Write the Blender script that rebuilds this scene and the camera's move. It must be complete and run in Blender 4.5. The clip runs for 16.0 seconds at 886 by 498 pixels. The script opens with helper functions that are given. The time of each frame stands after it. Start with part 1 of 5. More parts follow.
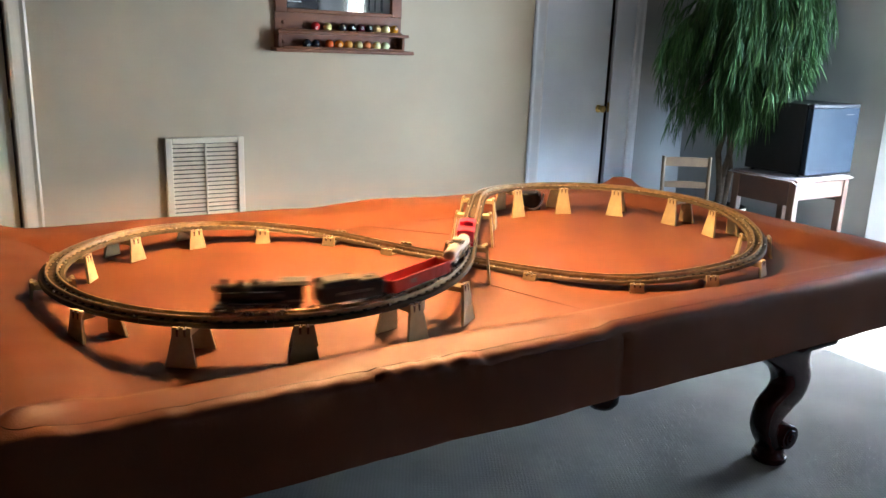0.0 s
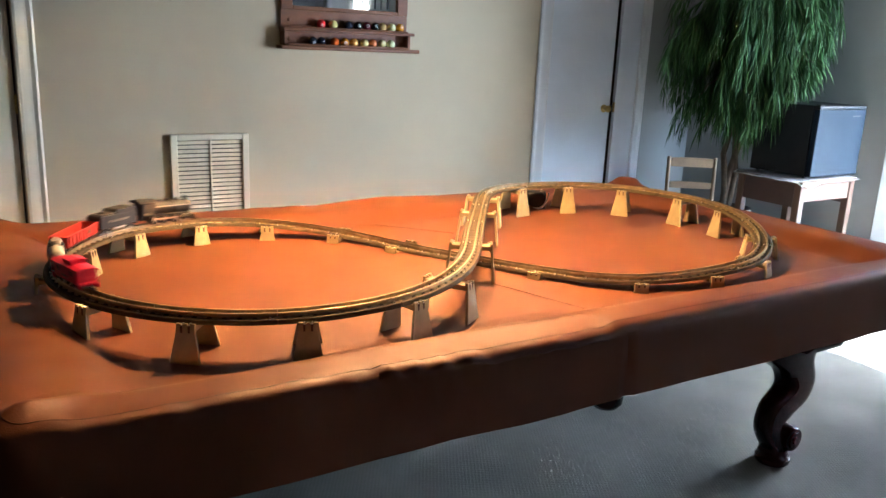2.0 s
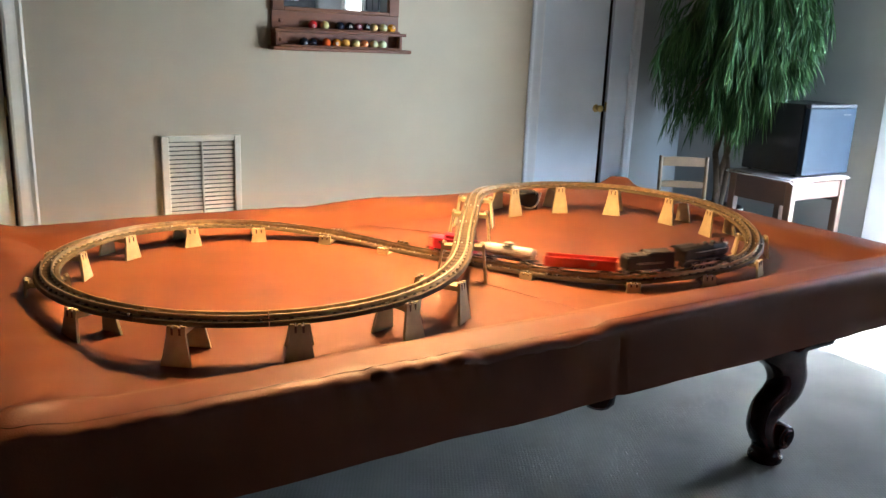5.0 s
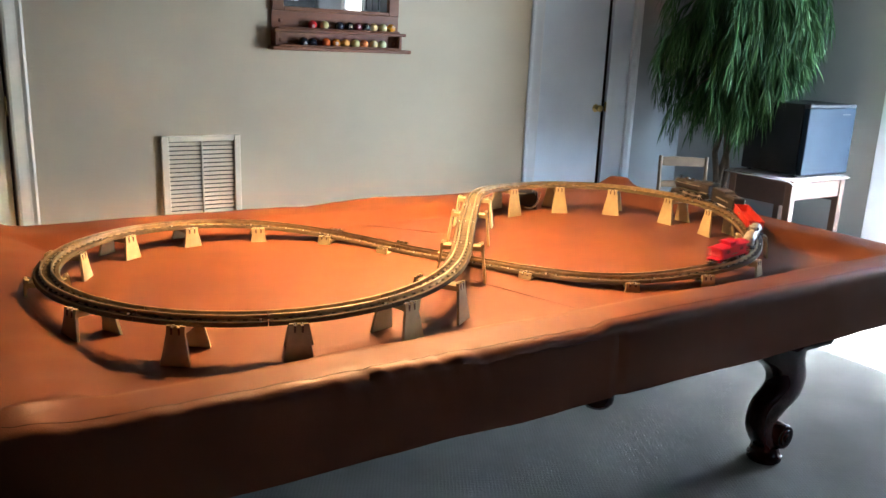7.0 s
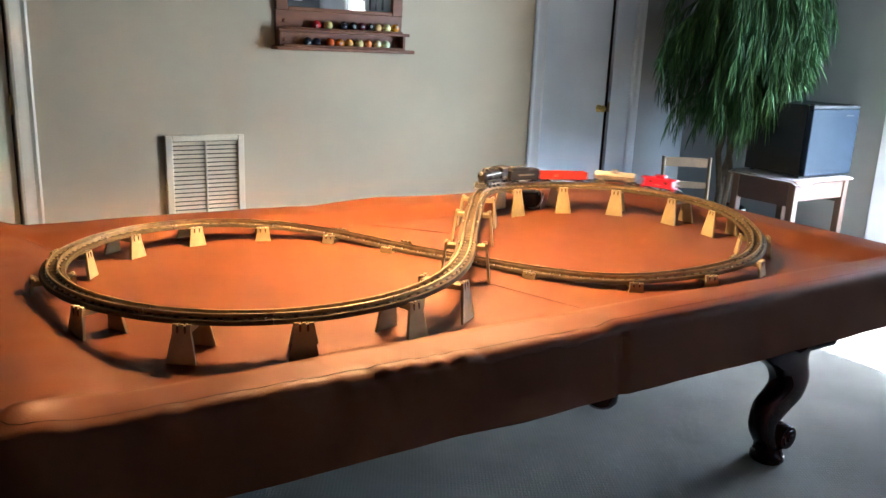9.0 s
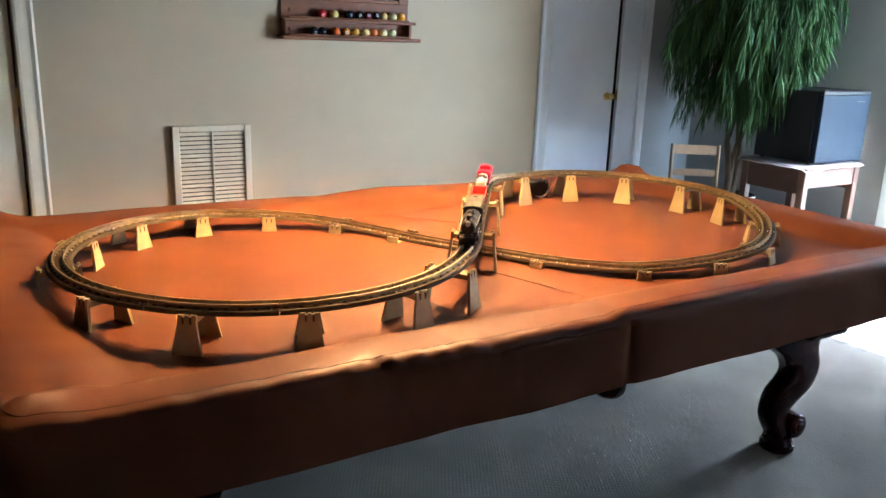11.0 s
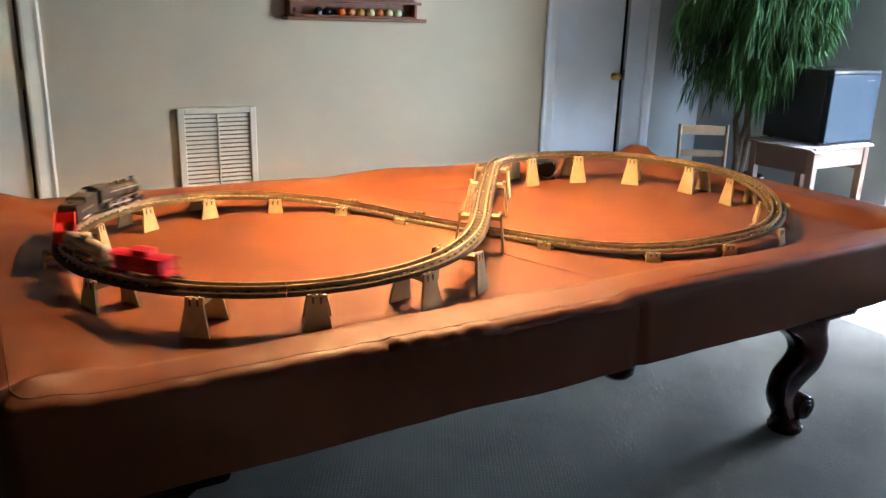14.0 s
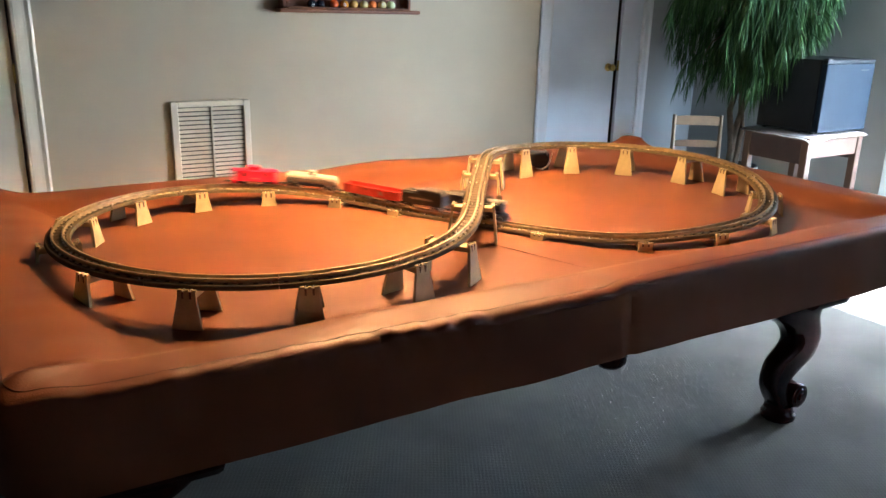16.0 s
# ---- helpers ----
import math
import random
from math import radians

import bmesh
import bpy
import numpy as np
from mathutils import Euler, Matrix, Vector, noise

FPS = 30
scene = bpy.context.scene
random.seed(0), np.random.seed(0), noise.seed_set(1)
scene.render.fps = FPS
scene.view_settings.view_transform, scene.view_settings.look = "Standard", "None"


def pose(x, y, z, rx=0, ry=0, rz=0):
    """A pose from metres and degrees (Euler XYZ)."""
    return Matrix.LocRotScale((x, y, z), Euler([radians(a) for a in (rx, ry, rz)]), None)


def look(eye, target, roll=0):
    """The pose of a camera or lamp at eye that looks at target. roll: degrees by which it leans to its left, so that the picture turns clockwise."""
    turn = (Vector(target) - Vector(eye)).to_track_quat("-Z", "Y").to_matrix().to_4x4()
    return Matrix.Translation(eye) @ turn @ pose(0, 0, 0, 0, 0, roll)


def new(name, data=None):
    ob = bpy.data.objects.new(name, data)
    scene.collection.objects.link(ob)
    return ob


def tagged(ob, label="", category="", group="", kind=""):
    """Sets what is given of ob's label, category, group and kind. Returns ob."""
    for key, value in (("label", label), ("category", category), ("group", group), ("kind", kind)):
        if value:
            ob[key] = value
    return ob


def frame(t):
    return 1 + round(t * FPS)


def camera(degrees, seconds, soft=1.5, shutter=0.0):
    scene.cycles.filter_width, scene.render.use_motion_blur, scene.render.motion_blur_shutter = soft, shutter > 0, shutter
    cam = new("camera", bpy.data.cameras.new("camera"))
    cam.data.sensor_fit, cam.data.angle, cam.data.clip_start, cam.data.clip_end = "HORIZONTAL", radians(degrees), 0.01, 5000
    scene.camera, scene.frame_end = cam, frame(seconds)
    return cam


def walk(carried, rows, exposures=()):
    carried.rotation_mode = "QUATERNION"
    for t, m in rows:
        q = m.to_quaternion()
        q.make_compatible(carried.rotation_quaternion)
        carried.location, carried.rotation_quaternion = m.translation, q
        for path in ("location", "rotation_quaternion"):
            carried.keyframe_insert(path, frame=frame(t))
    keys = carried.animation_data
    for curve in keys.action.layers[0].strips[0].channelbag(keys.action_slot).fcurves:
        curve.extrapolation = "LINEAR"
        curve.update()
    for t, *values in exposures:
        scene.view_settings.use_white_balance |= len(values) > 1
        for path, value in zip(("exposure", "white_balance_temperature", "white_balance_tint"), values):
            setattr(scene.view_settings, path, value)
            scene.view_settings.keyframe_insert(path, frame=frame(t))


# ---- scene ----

# ---- camera and its path ----
cam = camera(58.3, 16.0, soft=1.5, shutter=0.9)


PATH = [
    (0, (-1.293, -1.892, 1.388), (-0.266, -0.249, 0.893), 2.1),
    (0.5, (-1.296, -1.89, 1.387), (-0.274, -0.243, 0.895), 2.1),
    (1, (-1.296, -1.89, 1.388), (-0.282, -0.239, 0.892), 2.3),
    (1.5, (-1.297, -1.888, 1.386), (-0.275, -0.242, 0.89), 2.5),
    (2, (-1.294, -1.889, 1.386), (-0.275, -0.242, 0.888), 2.5),
    (2.5, (-1.292, -1.891, 1.389), (-0.273, -0.243, 0.892), 2.4),
    (3, (-1.294, -1.891, 1.388), (-0.272, -0.246, 0.891), 2.5),
    (3.5, (-1.296, -1.89, 1.388), (-0.272, -0.246, 0.891), 2.5),
    (4, (-1.292, -1.888, 1.386), (-0.266, -0.245, 0.89), 2.4),
    (6.5, (-1.288, -1.892, 1.386), (-0.248, -0.258, 0.888), 2.3),
    (7, (-1.289, -1.893, 1.387), (-0.256, -0.254, 0.89), 2.3),
    (7.5, (-1.29, -1.893, 1.387), (-0.262, -0.251, 0.891), 2.3),
    (8, (-1.293, -1.897, 1.387), (-0.272, -0.25, 0.891), 2.3),
    (8.5, (-1.293, -1.897, 1.389), (-0.27, -0.253, 0.891), 2.4),
    (9, (-1.296, -1.895, 1.387), (-0.268, -0.253, 0.89), 2.4),
    (11.5, (-1.285, -1.886, 1.383), (-0.282, -0.241, 0.849), 1.9),
    (12, (-1.286, -1.884, 1.382), (-0.284, -0.24, 0.837), 1.9),
    (12.5, (-1.287, -1.882, 1.381), (-0.292, -0.238, 0.83), 1.9),
    (13, (-1.291, -1.884, 1.381), (-0.3, -0.238, 0.822), 1.9),
    (13.5, (-1.291, -1.884, 1.38), (-0.303, -0.238, 0.819), 1.9),
    (14, (-1.284, -1.877, 1.379), (-0.294, -0.234, 0.812), 1.7),
    (14.5, (-1.276, -1.873, 1.378), (-0.287, -0.234, 0.801), 1.6),
    (15, (-1.273, -1.875, 1.379), (-0.281, -0.24, 0.793), 1.5),
    (15.5, (-1.277, -1.88, 1.379), (-0.283, -0.247, 0.792), 1.5),
    (16, (-1.279, -1.886, 1.378), (-0.284, -0.253, 0.793), 1.4),
]
walk(cam, [(t, look(eye, target, roll)) for t, eye, target, roll in PATH], exposures=[(0.0, 4.55, 5900, 15), (16.0, 4.52, 5900, 15)])

# ---- world, sun, large lights ----
SUN_EL, SUN_AZ = radians(43.2), radians(110)   # height, and compass turn from +y towards +x
world = bpy.data.worlds.new("sky")
scene.world = world
world.use_nodes = True
wn = world.node_tree.nodes
sky = wn.new("ShaderNodeTexSky")
sky.sky_type, sky.sun_disc, sky.sun_elevation, sky.sun_rotation = "NISHITA", False, SUN_EL, SUN_AZ
world.node_tree.links.new(sky.outputs[0], wn["Background"].inputs[0])
wn["Background"].inputs[1].default_value = 0.05
sun = new("sun", bpy.data.lights.new("sun", "SUN"))
sun.data.energy, sun.data.angle, sun.data.color = 5.0, radians(0.6), (1.0, 0.96, 0.90)
sun_from = Vector((math.sin(SUN_AZ) * math.cos(SUN_EL), math.cos(SUN_AZ) * math.cos(SUN_EL), math.sin(SUN_EL)))
sun.matrix_world = look(sun_from * 20, (0, 0, 0))

# room and table measures
WALL_N, WALL_E, WALL_W, WALL_S, CEIL = 2.995, 4.2, -4.2, -5.2, 2.44
BED, RAIL = 0.775, 0.82          # cloth on the slate, cloth on the rails
DOOR_Y0, DOOR_Y1 = -1.0, 0.88   # glazed garden door in the east wall

window_light = new("window_daylight", bpy.data.lights.new("window_daylight", "AREA"))
window_light.data.shape, window_light.data.size, window_light.data.size_y = "RECTANGLE", 0.8, 1.9
window_light.data.energy, window_light.data.color = 6.6, (0.58, 0.80, 1.0)
window_light.matrix_world = look((WALL_E + 0.04, 0.0, 1.02), (WALL_E - 1.9, 2.9, 1.05))

SOUTH_X0, SOUTH_X1, SOUTH_Z0, SOUTH_Z1 = 2.9, 3.8, 1.5, 2.05   # opening added in the unseen wall behind, for faint fill light
# added fill lamp that lifts the darkest sides a little
south_fill = new("south_fill_lamp", bpy.data.lights.new("south_fill_lamp", "AREA"))
south_fill.data.shape, south_fill.data.size, south_fill.data.size_y = "RECTANGLE", 0.8, 0.45
south_fill.data.energy, south_fill.data.color = 0.4, (0.66, 0.82, 1.0)
south_fill.matrix_world = look(((SOUTH_X0 + SOUTH_X1) / 2, WALL_S - 0.06, (SOUTH_Z0 + SOUTH_Z1) / 2), ((SOUTH_X0 + SOUTH_X1) / 2, 0, (SOUTH_Z0 + SOUTH_Z1) / 2))

LAMPS = [(-0.30, 0.12), (0.14, 0.12)]
LAMP_Z = 1.71
for lx, ly in LAMPS:
    bulb = new("pendant_bulb_light", bpy.data.lights.new("pendant_bulb_light", "POINT"))
    bulb.data.energy, bulb.data.color, bulb.data.shadow_soft_size = 2.6, (1.0, 0.57, 0.23), 0.016
    bulb.location = (lx, ly, LAMP_Z)


# ---- materials ----
def mat(name, col, rough=0.5, metal=0.0, var=0.15, scale=20.0, bump=0.1, fine=200.0, spec=0.5, coat=0.0, rand=0.0, stretch=(1, 1, 1)):
    """A surface with blotches at one scale and grain at a finer one."""
    m = bpy.data.materials.new(name)
    m.use_nodes = True
    nt = m.node_tree
    b = nt.nodes["Principled BSDF"]
    b.inputs["Roughness"].default_value, b.inputs["Metallic"].default_value = rough, metal
    b.inputs["Specular IOR Level"].default_value = spec
    b.inputs["Coat Weight"].default_value = coat
    co = nt.nodes.new("ShaderNodeTexCoord")
    mp = nt.nodes.new("ShaderNodeMapping")
    mp.inputs["Scale"].default_value = stretch
    nt.links.new(co.outputs["Object"], mp.inputs[0])
    n1, n2 = nt.nodes.new("ShaderNodeTexNoise"), nt.nodes.new("ShaderNodeTexNoise")
    n1.inputs["Scale"].default_value, n2.inputs["Scale"].default_value = scale, fine
    n1.inputs["Detail"].default_value, n2.inputs["Detail"].default_value = 4, 3
    nt.links.new(mp.outputs[0], n1.inputs["Vector"])
    nt.links.new(mp.outputs[0], n2.inputs["Vector"])
    mix = nt.nodes.new("ShaderNodeMix")
    mix.data_type = "RGBA"
    lo = [max(0.0, c * (1 - var)) for c in col]
    hi = [min(1.0, c * (1 + var)) for c in col]
    mix.inputs["A"].default_value, mix.inputs["B"].default_value = (*lo, 1), (*hi, 1)
    add = nt.nodes.new("ShaderNodeMath")
    add.operation = "MULTIPLY_ADD"
    add.inputs[1].default_value, add.inputs[2].default_value = 0.35, 0.0
    sub = nt.nodes.new("ShaderNodeMath")
    sub.operation = "ADD"
    nt.links.new(n2.outputs["Fac"], add.inputs[0])
    nt.links.new(n1.outputs["Fac"], sub.inputs[0])
    nt.links.new(add.outputs[0], sub.inputs[1])
    ramp = nt.nodes.new("ShaderNodeMapRange")
    ramp.inputs["From Min"].default_value, ramp.inputs["From Max"].default_value = 0.42, 0.92
    nt.links.new(sub.outputs[0], ramp.inputs["Value"])
    nt.links.new(ramp.outputs[0], mix.inputs["Factor"])
    out = mix.outputs["Result"]
    if rand:
        info, hsv = nt.nodes.new("ShaderNodeObjectInfo"), nt.nodes.new("ShaderNodeHueSaturation")
        mr = nt.nodes.new("ShaderNodeMapRange")
        mr.inputs["To Min"].default_value, mr.inputs["To Max"].default_value = 1 - rand, 1 + rand
        nt.links.new(info.outputs["Random"], mr.inputs["Value"])
        nt.links.new(mr.outputs[0], hsv.inputs["Value"])
        nt.links.new(out, hsv.inputs["Color"])
        out = hsv.outputs[0]
    nt.links.new(out, b.inputs["Base Color"])
    if bump:
        bp = nt.nodes.new("ShaderNodeBump")
        bp.inputs["Strength"].default_value, bp.inputs["Distance"].default_value = bump, 0.002
        nt.links.new(n2.outputs["Fac"], bp.inputs["Height"])
        nt.links.new(bp.outputs[0], b.inputs["Normal"])
    return m


def carpet_material():
    """Grey-blue ribbed loop carpet: rows of loops with flecks."""
    m = mat("ribbed_carpet", (0.112, 0.119, 0.115), 0.95, var=0.25, scale=2.5, bump=0.0, fine=240.0, spec=0.1)
    nt = m.node_tree
    b = nt.nodes["Principled BSDF"]
    co = nt.nodes.new("ShaderNodeTexCoord")
    turned = nt.nodes.new("ShaderNodeMapping")
    turned.inputs["Rotation"].default_value = (0, 0, radians(-60))
    nt.links.new(co.outputs["Object"], turned.inputs[0])
    rows = []
    for way, sc, bend in (("Y", 27.0, 4.5), ("X", 21.0, 4.0)):
        wv = nt.nodes.new("ShaderNodeTexWave")
        wv.bands_direction = way
        wv.inputs["Scale"].default_value, wv.inputs["Distortion"].default_value = sc, bend
        wv.inputs["Detail"].default_value, wv.inputs["Detail Scale"].default_value = 2.0, 9.0
        nt.links.new(turned.outputs[0], wv.inputs["Vector"])
        rows.append(wv)
    loops = nt.nodes.new("ShaderNodeMath")
    loops.operation = "MULTIPLY"
    loops.inputs[1].default_value = 0.35
    nt.links.new(rows[1].outputs["Fac"], loops.inputs[0])
    both = nt.nodes.new("ShaderNodeMath")
    both.operation = "MULTIPLY_ADD"
    both.inputs[1].default_value = 0.65
    nt.links.new(rows[0].outputs["Fac"], both.inputs[0])
    nt.links.new(loops.outputs[0], both.inputs[2])
    base = b.inputs["Base Color"].links[0].from_socket
    mul = nt.nodes.new("ShaderNodeMix")
    mul.data_type, mul.blend_type = "RGBA", "MULTIPLY"
    mul.inputs["Factor"].default_value = 0.2
    nt.links.new(base, mul.inputs["A"])
    nt.links.new(both.outputs[0], mul.inputs["B"])
    nt.links.new(mul.outputs["Result"], b.inputs["Base Color"])
    bp = nt.nodes.new("ShaderNodeBump")
    bp.inputs["Strength"].default_value, bp.inputs["Distance"].default_value = 0.3, 0.003
    nt.links.new(both.outputs[0], bp.inputs["Height"])
    nt.links.new(bp.outputs[0], b.inputs["Normal"])
    return m


def glow(name, col, strength):
    m = bpy.data.materials.new(name)
    m.use_nodes = True
    b = m.node_tree.nodes["Principled BSDF"]
    b.inputs["Base Color"].default_value = (*col, 1)
    b.inputs["Emission Color"].default_value = (*col, 1)
    b.inputs["Emission Strength"].default_value = strength
    return m


def glass_material():
    m = bpy.data.materials.new("clear_glass")
    m.use_nodes = True
    b = m.node_tree.nodes["Principled BSDF"]
    b.inputs["Base Color"].default_value = (0.95, 0.98, 1, 1)
    b.inputs["Transmission Weight"].default_value, b.inputs["Roughness"].default_value = 1.0, 0.0
    return m


M_WALL = mat("cream_wall_paint", (0.52, 0.41, 0.275), 0.75, var=0.05, scale=1.6, bump=0.12, fine=160, spec=0.3)
# shade on the east and northeast walls is put into this grey
M_WALL_E = mat("shade_grey_wall", (0.32, 0.325, 0.315), 0.8, var=0.05, scale=1.6, bump=0.12, fine=160, spec=0.3)
# unseen west and south walls, made dark to hold back bounced light
M_UNSEEN_WALL = mat("dark_unseen_wall_brown", (0.05, 0.028, 0.016), 0.5, var=0.3, scale=4, bump=0.1, fine=60, stretch=(1, 1, 0.1))
# unseen ceiling, its brown kept low so it bounces little light
M_CEIL = mat("dark_unseen_ceiling", (0.10, 0.068, 0.042), 0.9, var=0.04, scale=4, bump=0.3, fine=120)
M_TRIM = mat("white_gloss_trim", (0.78, 0.79, 0.80), 0.4, var=0.04, scale=5, bump=0.04, fine=90)
# copy of the white trim with warm lamp light put into its colour
M_CREAM = mat("cream_gloss_trim", (0.70, 0.58, 0.42), 0.45, var=0.05, scale=5, bump=0.04, fine=90)
# door white with the daylight's blue put into it
M_DOOR = mat("daylight_blued_white", (0.80, 0.85, 0.91), 0.5, var=0.05, scale=3, bump=0.06, fine=110)
# shade behind the doors and louvres, put into a near-black colour
M_DARK = mat("near_black_hollow", (0.02, 0.018, 0.016), 0.9, var=0.2)
M_CARPET = carpet_material()
M_COVER = mat("brown_leatherette", (0.155, 0.046, 0.0145), 0.48, var=0.15, scale=5.0, bump=0.25, fine=380, spec=0.32)
M_SEAM_CREASE = mat("dark_stitching_and_crease_shade", (0.085, 0.026, 0.010), 0.7, var=0.3, scale=80)
M_MAHOG = mat("dark_mahogany", (0.024, 0.006, 0.004), 0.27, var=0.4, scale=6, bump=0.05, fine=60, spec=0.22, stretch=(1, 1, 0.25))
M_BED = mat("slate_body", (0.06, 0.03, 0.02), 0.7)
M_ROADBED = mat("brown_rubber_roadbed", (0.082, 0.060, 0.030), 0.75, spec=0.2, var=0.25, scale=60, bump=0.25, fine=420, rand=0.12)
M_TIE = mat("dark_rubber_tie", (0.064, 0.046, 0.023), 0.75, spec=0.2, var=0.25, scale=80, rand=0.15)
M_RAIL = mat("tarnished_steel_rail", (0.44, 0.34, 0.20), 0.42, 0.85, var=0.3, scale=40, bump=0.05)
M_PIER = mat("tan_pressed_steel", (0.43, 0.35, 0.19), 0.62, 0.0, var=0.14, scale=30, bump=0.2, fine=260, rand=0.08, spec=0.25)
# shade inside the trestle slots, put into a dark brown
M_SLOT = mat("shadowed_slot_brown", (0.10, 0.05, 0.02), 0.7, var=0.2)
M_CLIP = mat("bright_wire_clip", (0.75, 0.70, 0.60), 0.3, 0.8, var=0.1)
M_LOCO = mat("black_enamel", (0.018, 0.016, 0.013), 0.5, var=0.4, scale=50, bump=0.15, fine=220)
M_LOCO2 = mat("worn_black_metal", (0.03, 0.027, 0.023), 0.5, 0.1, var=0.5, scale=60)
M_STEEL = mat("bright_running_gear", (0.60, 0.57, 0.50), 0.3, 0.95, var=0.15, scale=60)
M_WHITE = mat("white_lettering_paint", (0.80, 0.78, 0.72), 0.5, var=0.05)
M_LETTER = mat("faded_lettering_paint", (0.22, 0.20, 0.15), 0.6, var=0.2)
M_TENDERTOP = mat("dark_coal_grey", (0.05, 0.045, 0.038), 0.75, var=0.3, scale=60, bump=0.4, fine=300)
M_RED = mat("brick_red_plastic", (0.50, 0.035, 0.018), 0.4, var=0.12, scale=30, bump=0.05)
M_CABOOSE = mat("bright_red_plastic", (0.62, 0.014, 0.05), 0.35, var=0.1, scale=30, bump=0.04)
M_SILVER = mat("silver_tank_paint", (0.50, 0.47, 0.40), 0.45, 0.12, var=0.12, scale=25, bump=0.05)
M_TRUCK = mat("black_truck_plastic", (0.02, 0.019, 0.018), 0.5, var=0.3)
M_BLACKBOX = mat("black_bakelite", (0.007, 0.0065, 0.0065), 0.42, var=0.3)
M_WIRE = mat("white_wire_insulation", (0.7, 0.68, 0.62), 0.5, var=0.05)
M_RACK = mat("reddish_oak_stain", (0.185, 0.055, 0.011), 0.5, var=0.35, scale=9, bump=0.1, fine=70, stretch=(0.3, 1, 1))
M_MIRROR = mat("silvered_mirror", (0.85, 0.86, 0.86), 0.03, 1.0, var=0.02, bump=0.0)
# black for the mirror's print and for its painted reflection stripes
M_PRINT_REFLECTION = mat("mirror_print_and_reflection_black", (0.012, 0.012, 0.013), 0.2, var=0.1)
M_BRASS = mat("worn_brass", (0.62, 0.43, 0.14), 0.28, 1.0, var=0.2, scale=60)
M_FRIDGE = mat("black_textured_enamel", (0.008, 0.009, 0.012), 0.5, var=0.15, scale=40, bump=0.3, fine=300, spec=0.3)
# blue of the reflected window is put into this near-black
M_FRIDGEDOOR = mat("daylight_tinted_black", (0.012, 0.020, 0.030), 0.55, var=0.06, scale=8, bump=0.02, spec=0.07)
M_OAK = mat("brown_oak", (0.065, 0.030, 0.015), 0.55, var=0.22, scale=8, bump=0.1, fine=80, stretch=(1, 1, 0.2))
M_CHAIR = mat("varnished_wood", (0.18, 0.12, 0.07), 0.45, var=0.2, scale=9, bump=0.1, fine=80)
# darker copy of the desk's wood, for its shaded side and back
M_DESK_SHADE = mat("shaded_desk_wood", (0.035, 0.014, 0.009), 0.4, var=0.3, scale=8, bump=0.1, fine=80)
M_CLOTH = mat("white_cotton_runner", (0.6, 0.59, 0.58), 0.9, var=0.05, scale=20, bump=0.4, fine=260)
M_BARK = mat("grey_brown_bark", (0.10, 0.07, 0.045), 0.9, var=0.4, scale=25, bump=0.6, fine=90)
M_POT = mat("dark_glazed_pot", (0.03, 0.026, 0.024), 0.4, var=0.2)
M_SOIL = mat("dark_moss", (0.05, 0.045, 0.02), 0.95, var=0.4, scale=60, bump=0.8)
M_SHADE = mat("green_glass_shade", (0.03, 0.12, 0.06), 0.2, var=0.1)
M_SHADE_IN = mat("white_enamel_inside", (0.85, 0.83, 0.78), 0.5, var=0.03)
M_GRASS = mat("lawn", (0.07, 0.11, 0.04), 0.95, var=0.4, scale=3, bump=0.5)
M_GLASS = glass_material()


def leaf_material():
    m = bpy.data.materials.new("narrow_green_leaf")
    m.use_nodes = True
    nt = m.node_tree
    b = nt.nodes["Principled BSDF"]
    b.inputs["Roughness"].default_value, b.inputs["Specular IOR Level"].default_value = 0.62, 0.25
    geo, ramp = nt.nodes.new("ShaderNodeNewGeometry"), nt.nodes.new("ShaderNodeValToRGB")
    ramp.color_ramp.elements[0].color, ramp.color_ramp.elements[1].color = (0.014, 0.042, 0.012, 1), (0.068, 0.150, 0.042, 1)
    nt.links.new(geo.outputs["Random Per Island"], ramp.inputs[0])
    nt.links.new(ramp.outputs[0], b.inputs["Base Color"])
    return m


M_LEAF = leaf_material()


# ---- mesh helpers ----
def part(name, bm, material, parent=None, label="", smooth=False, m=None):
    """Links a bmesh as one mesh object under a thing or a part."""
    me = bpy.data.meshes.new(name)
    bmesh.ops.recalc_face_normals(bm, faces=bm.faces)
    bm.to_mesh(me)
    bm.free()
    mats = material if isinstance(material, (list, tuple)) else [material]
    for x in mats:
        me.materials.append(x)
    if smooth:
        for p in me.polygons:
            p.use_smooth = True
        me.set_sharp_from_angle(angle=radians(40))
    ob = new(name, me)
    if parent is not None:
        ob.parent = parent
    if m is not None:
        ob.matrix_local = m
    if label:
        ob["label"] = label
    return ob


def thing(name, m, label, category, group="", kind=""):
    ob = new(name)
    ob.empty_display_size = 0.05
    ob.matrix_world = m
    return tagged(ob, label, category, group, kind)


def box(bm, x0, x1, y0, y1, z0, z1, bevel=0.0, seg=1, mi=0, m=None):
    vs = [bm.verts.new((x, y, z)) for z in (z0, z1) for y in (y0, y1) for x in (x0, x1)]
    fs = [bm.faces.new([vs[i] for i in f]) for f in ((0, 2, 3, 1), (4, 5, 7, 6), (0, 1, 5, 4), (2, 6, 7, 3), (0, 4, 6, 2), (1, 3, 7, 5))]
    for f in fs:
        f.material_index = mi
    if bevel:
        es = {e for f in fs for e in f.edges}
        r = bmesh.ops.bevel(bm, geom=list(es), offset=bevel, segments=seg, affect="EDGES", profile=0.5)
        vs = list({v for f in r["faces"] for v in f.verts} | {v for v in vs if v.is_valid})
        for f in r["faces"]:
            f.material_index = mi
    if m is not None:
        bmesh.ops.transform(bm, matrix=m, verts=vs)
    return vs


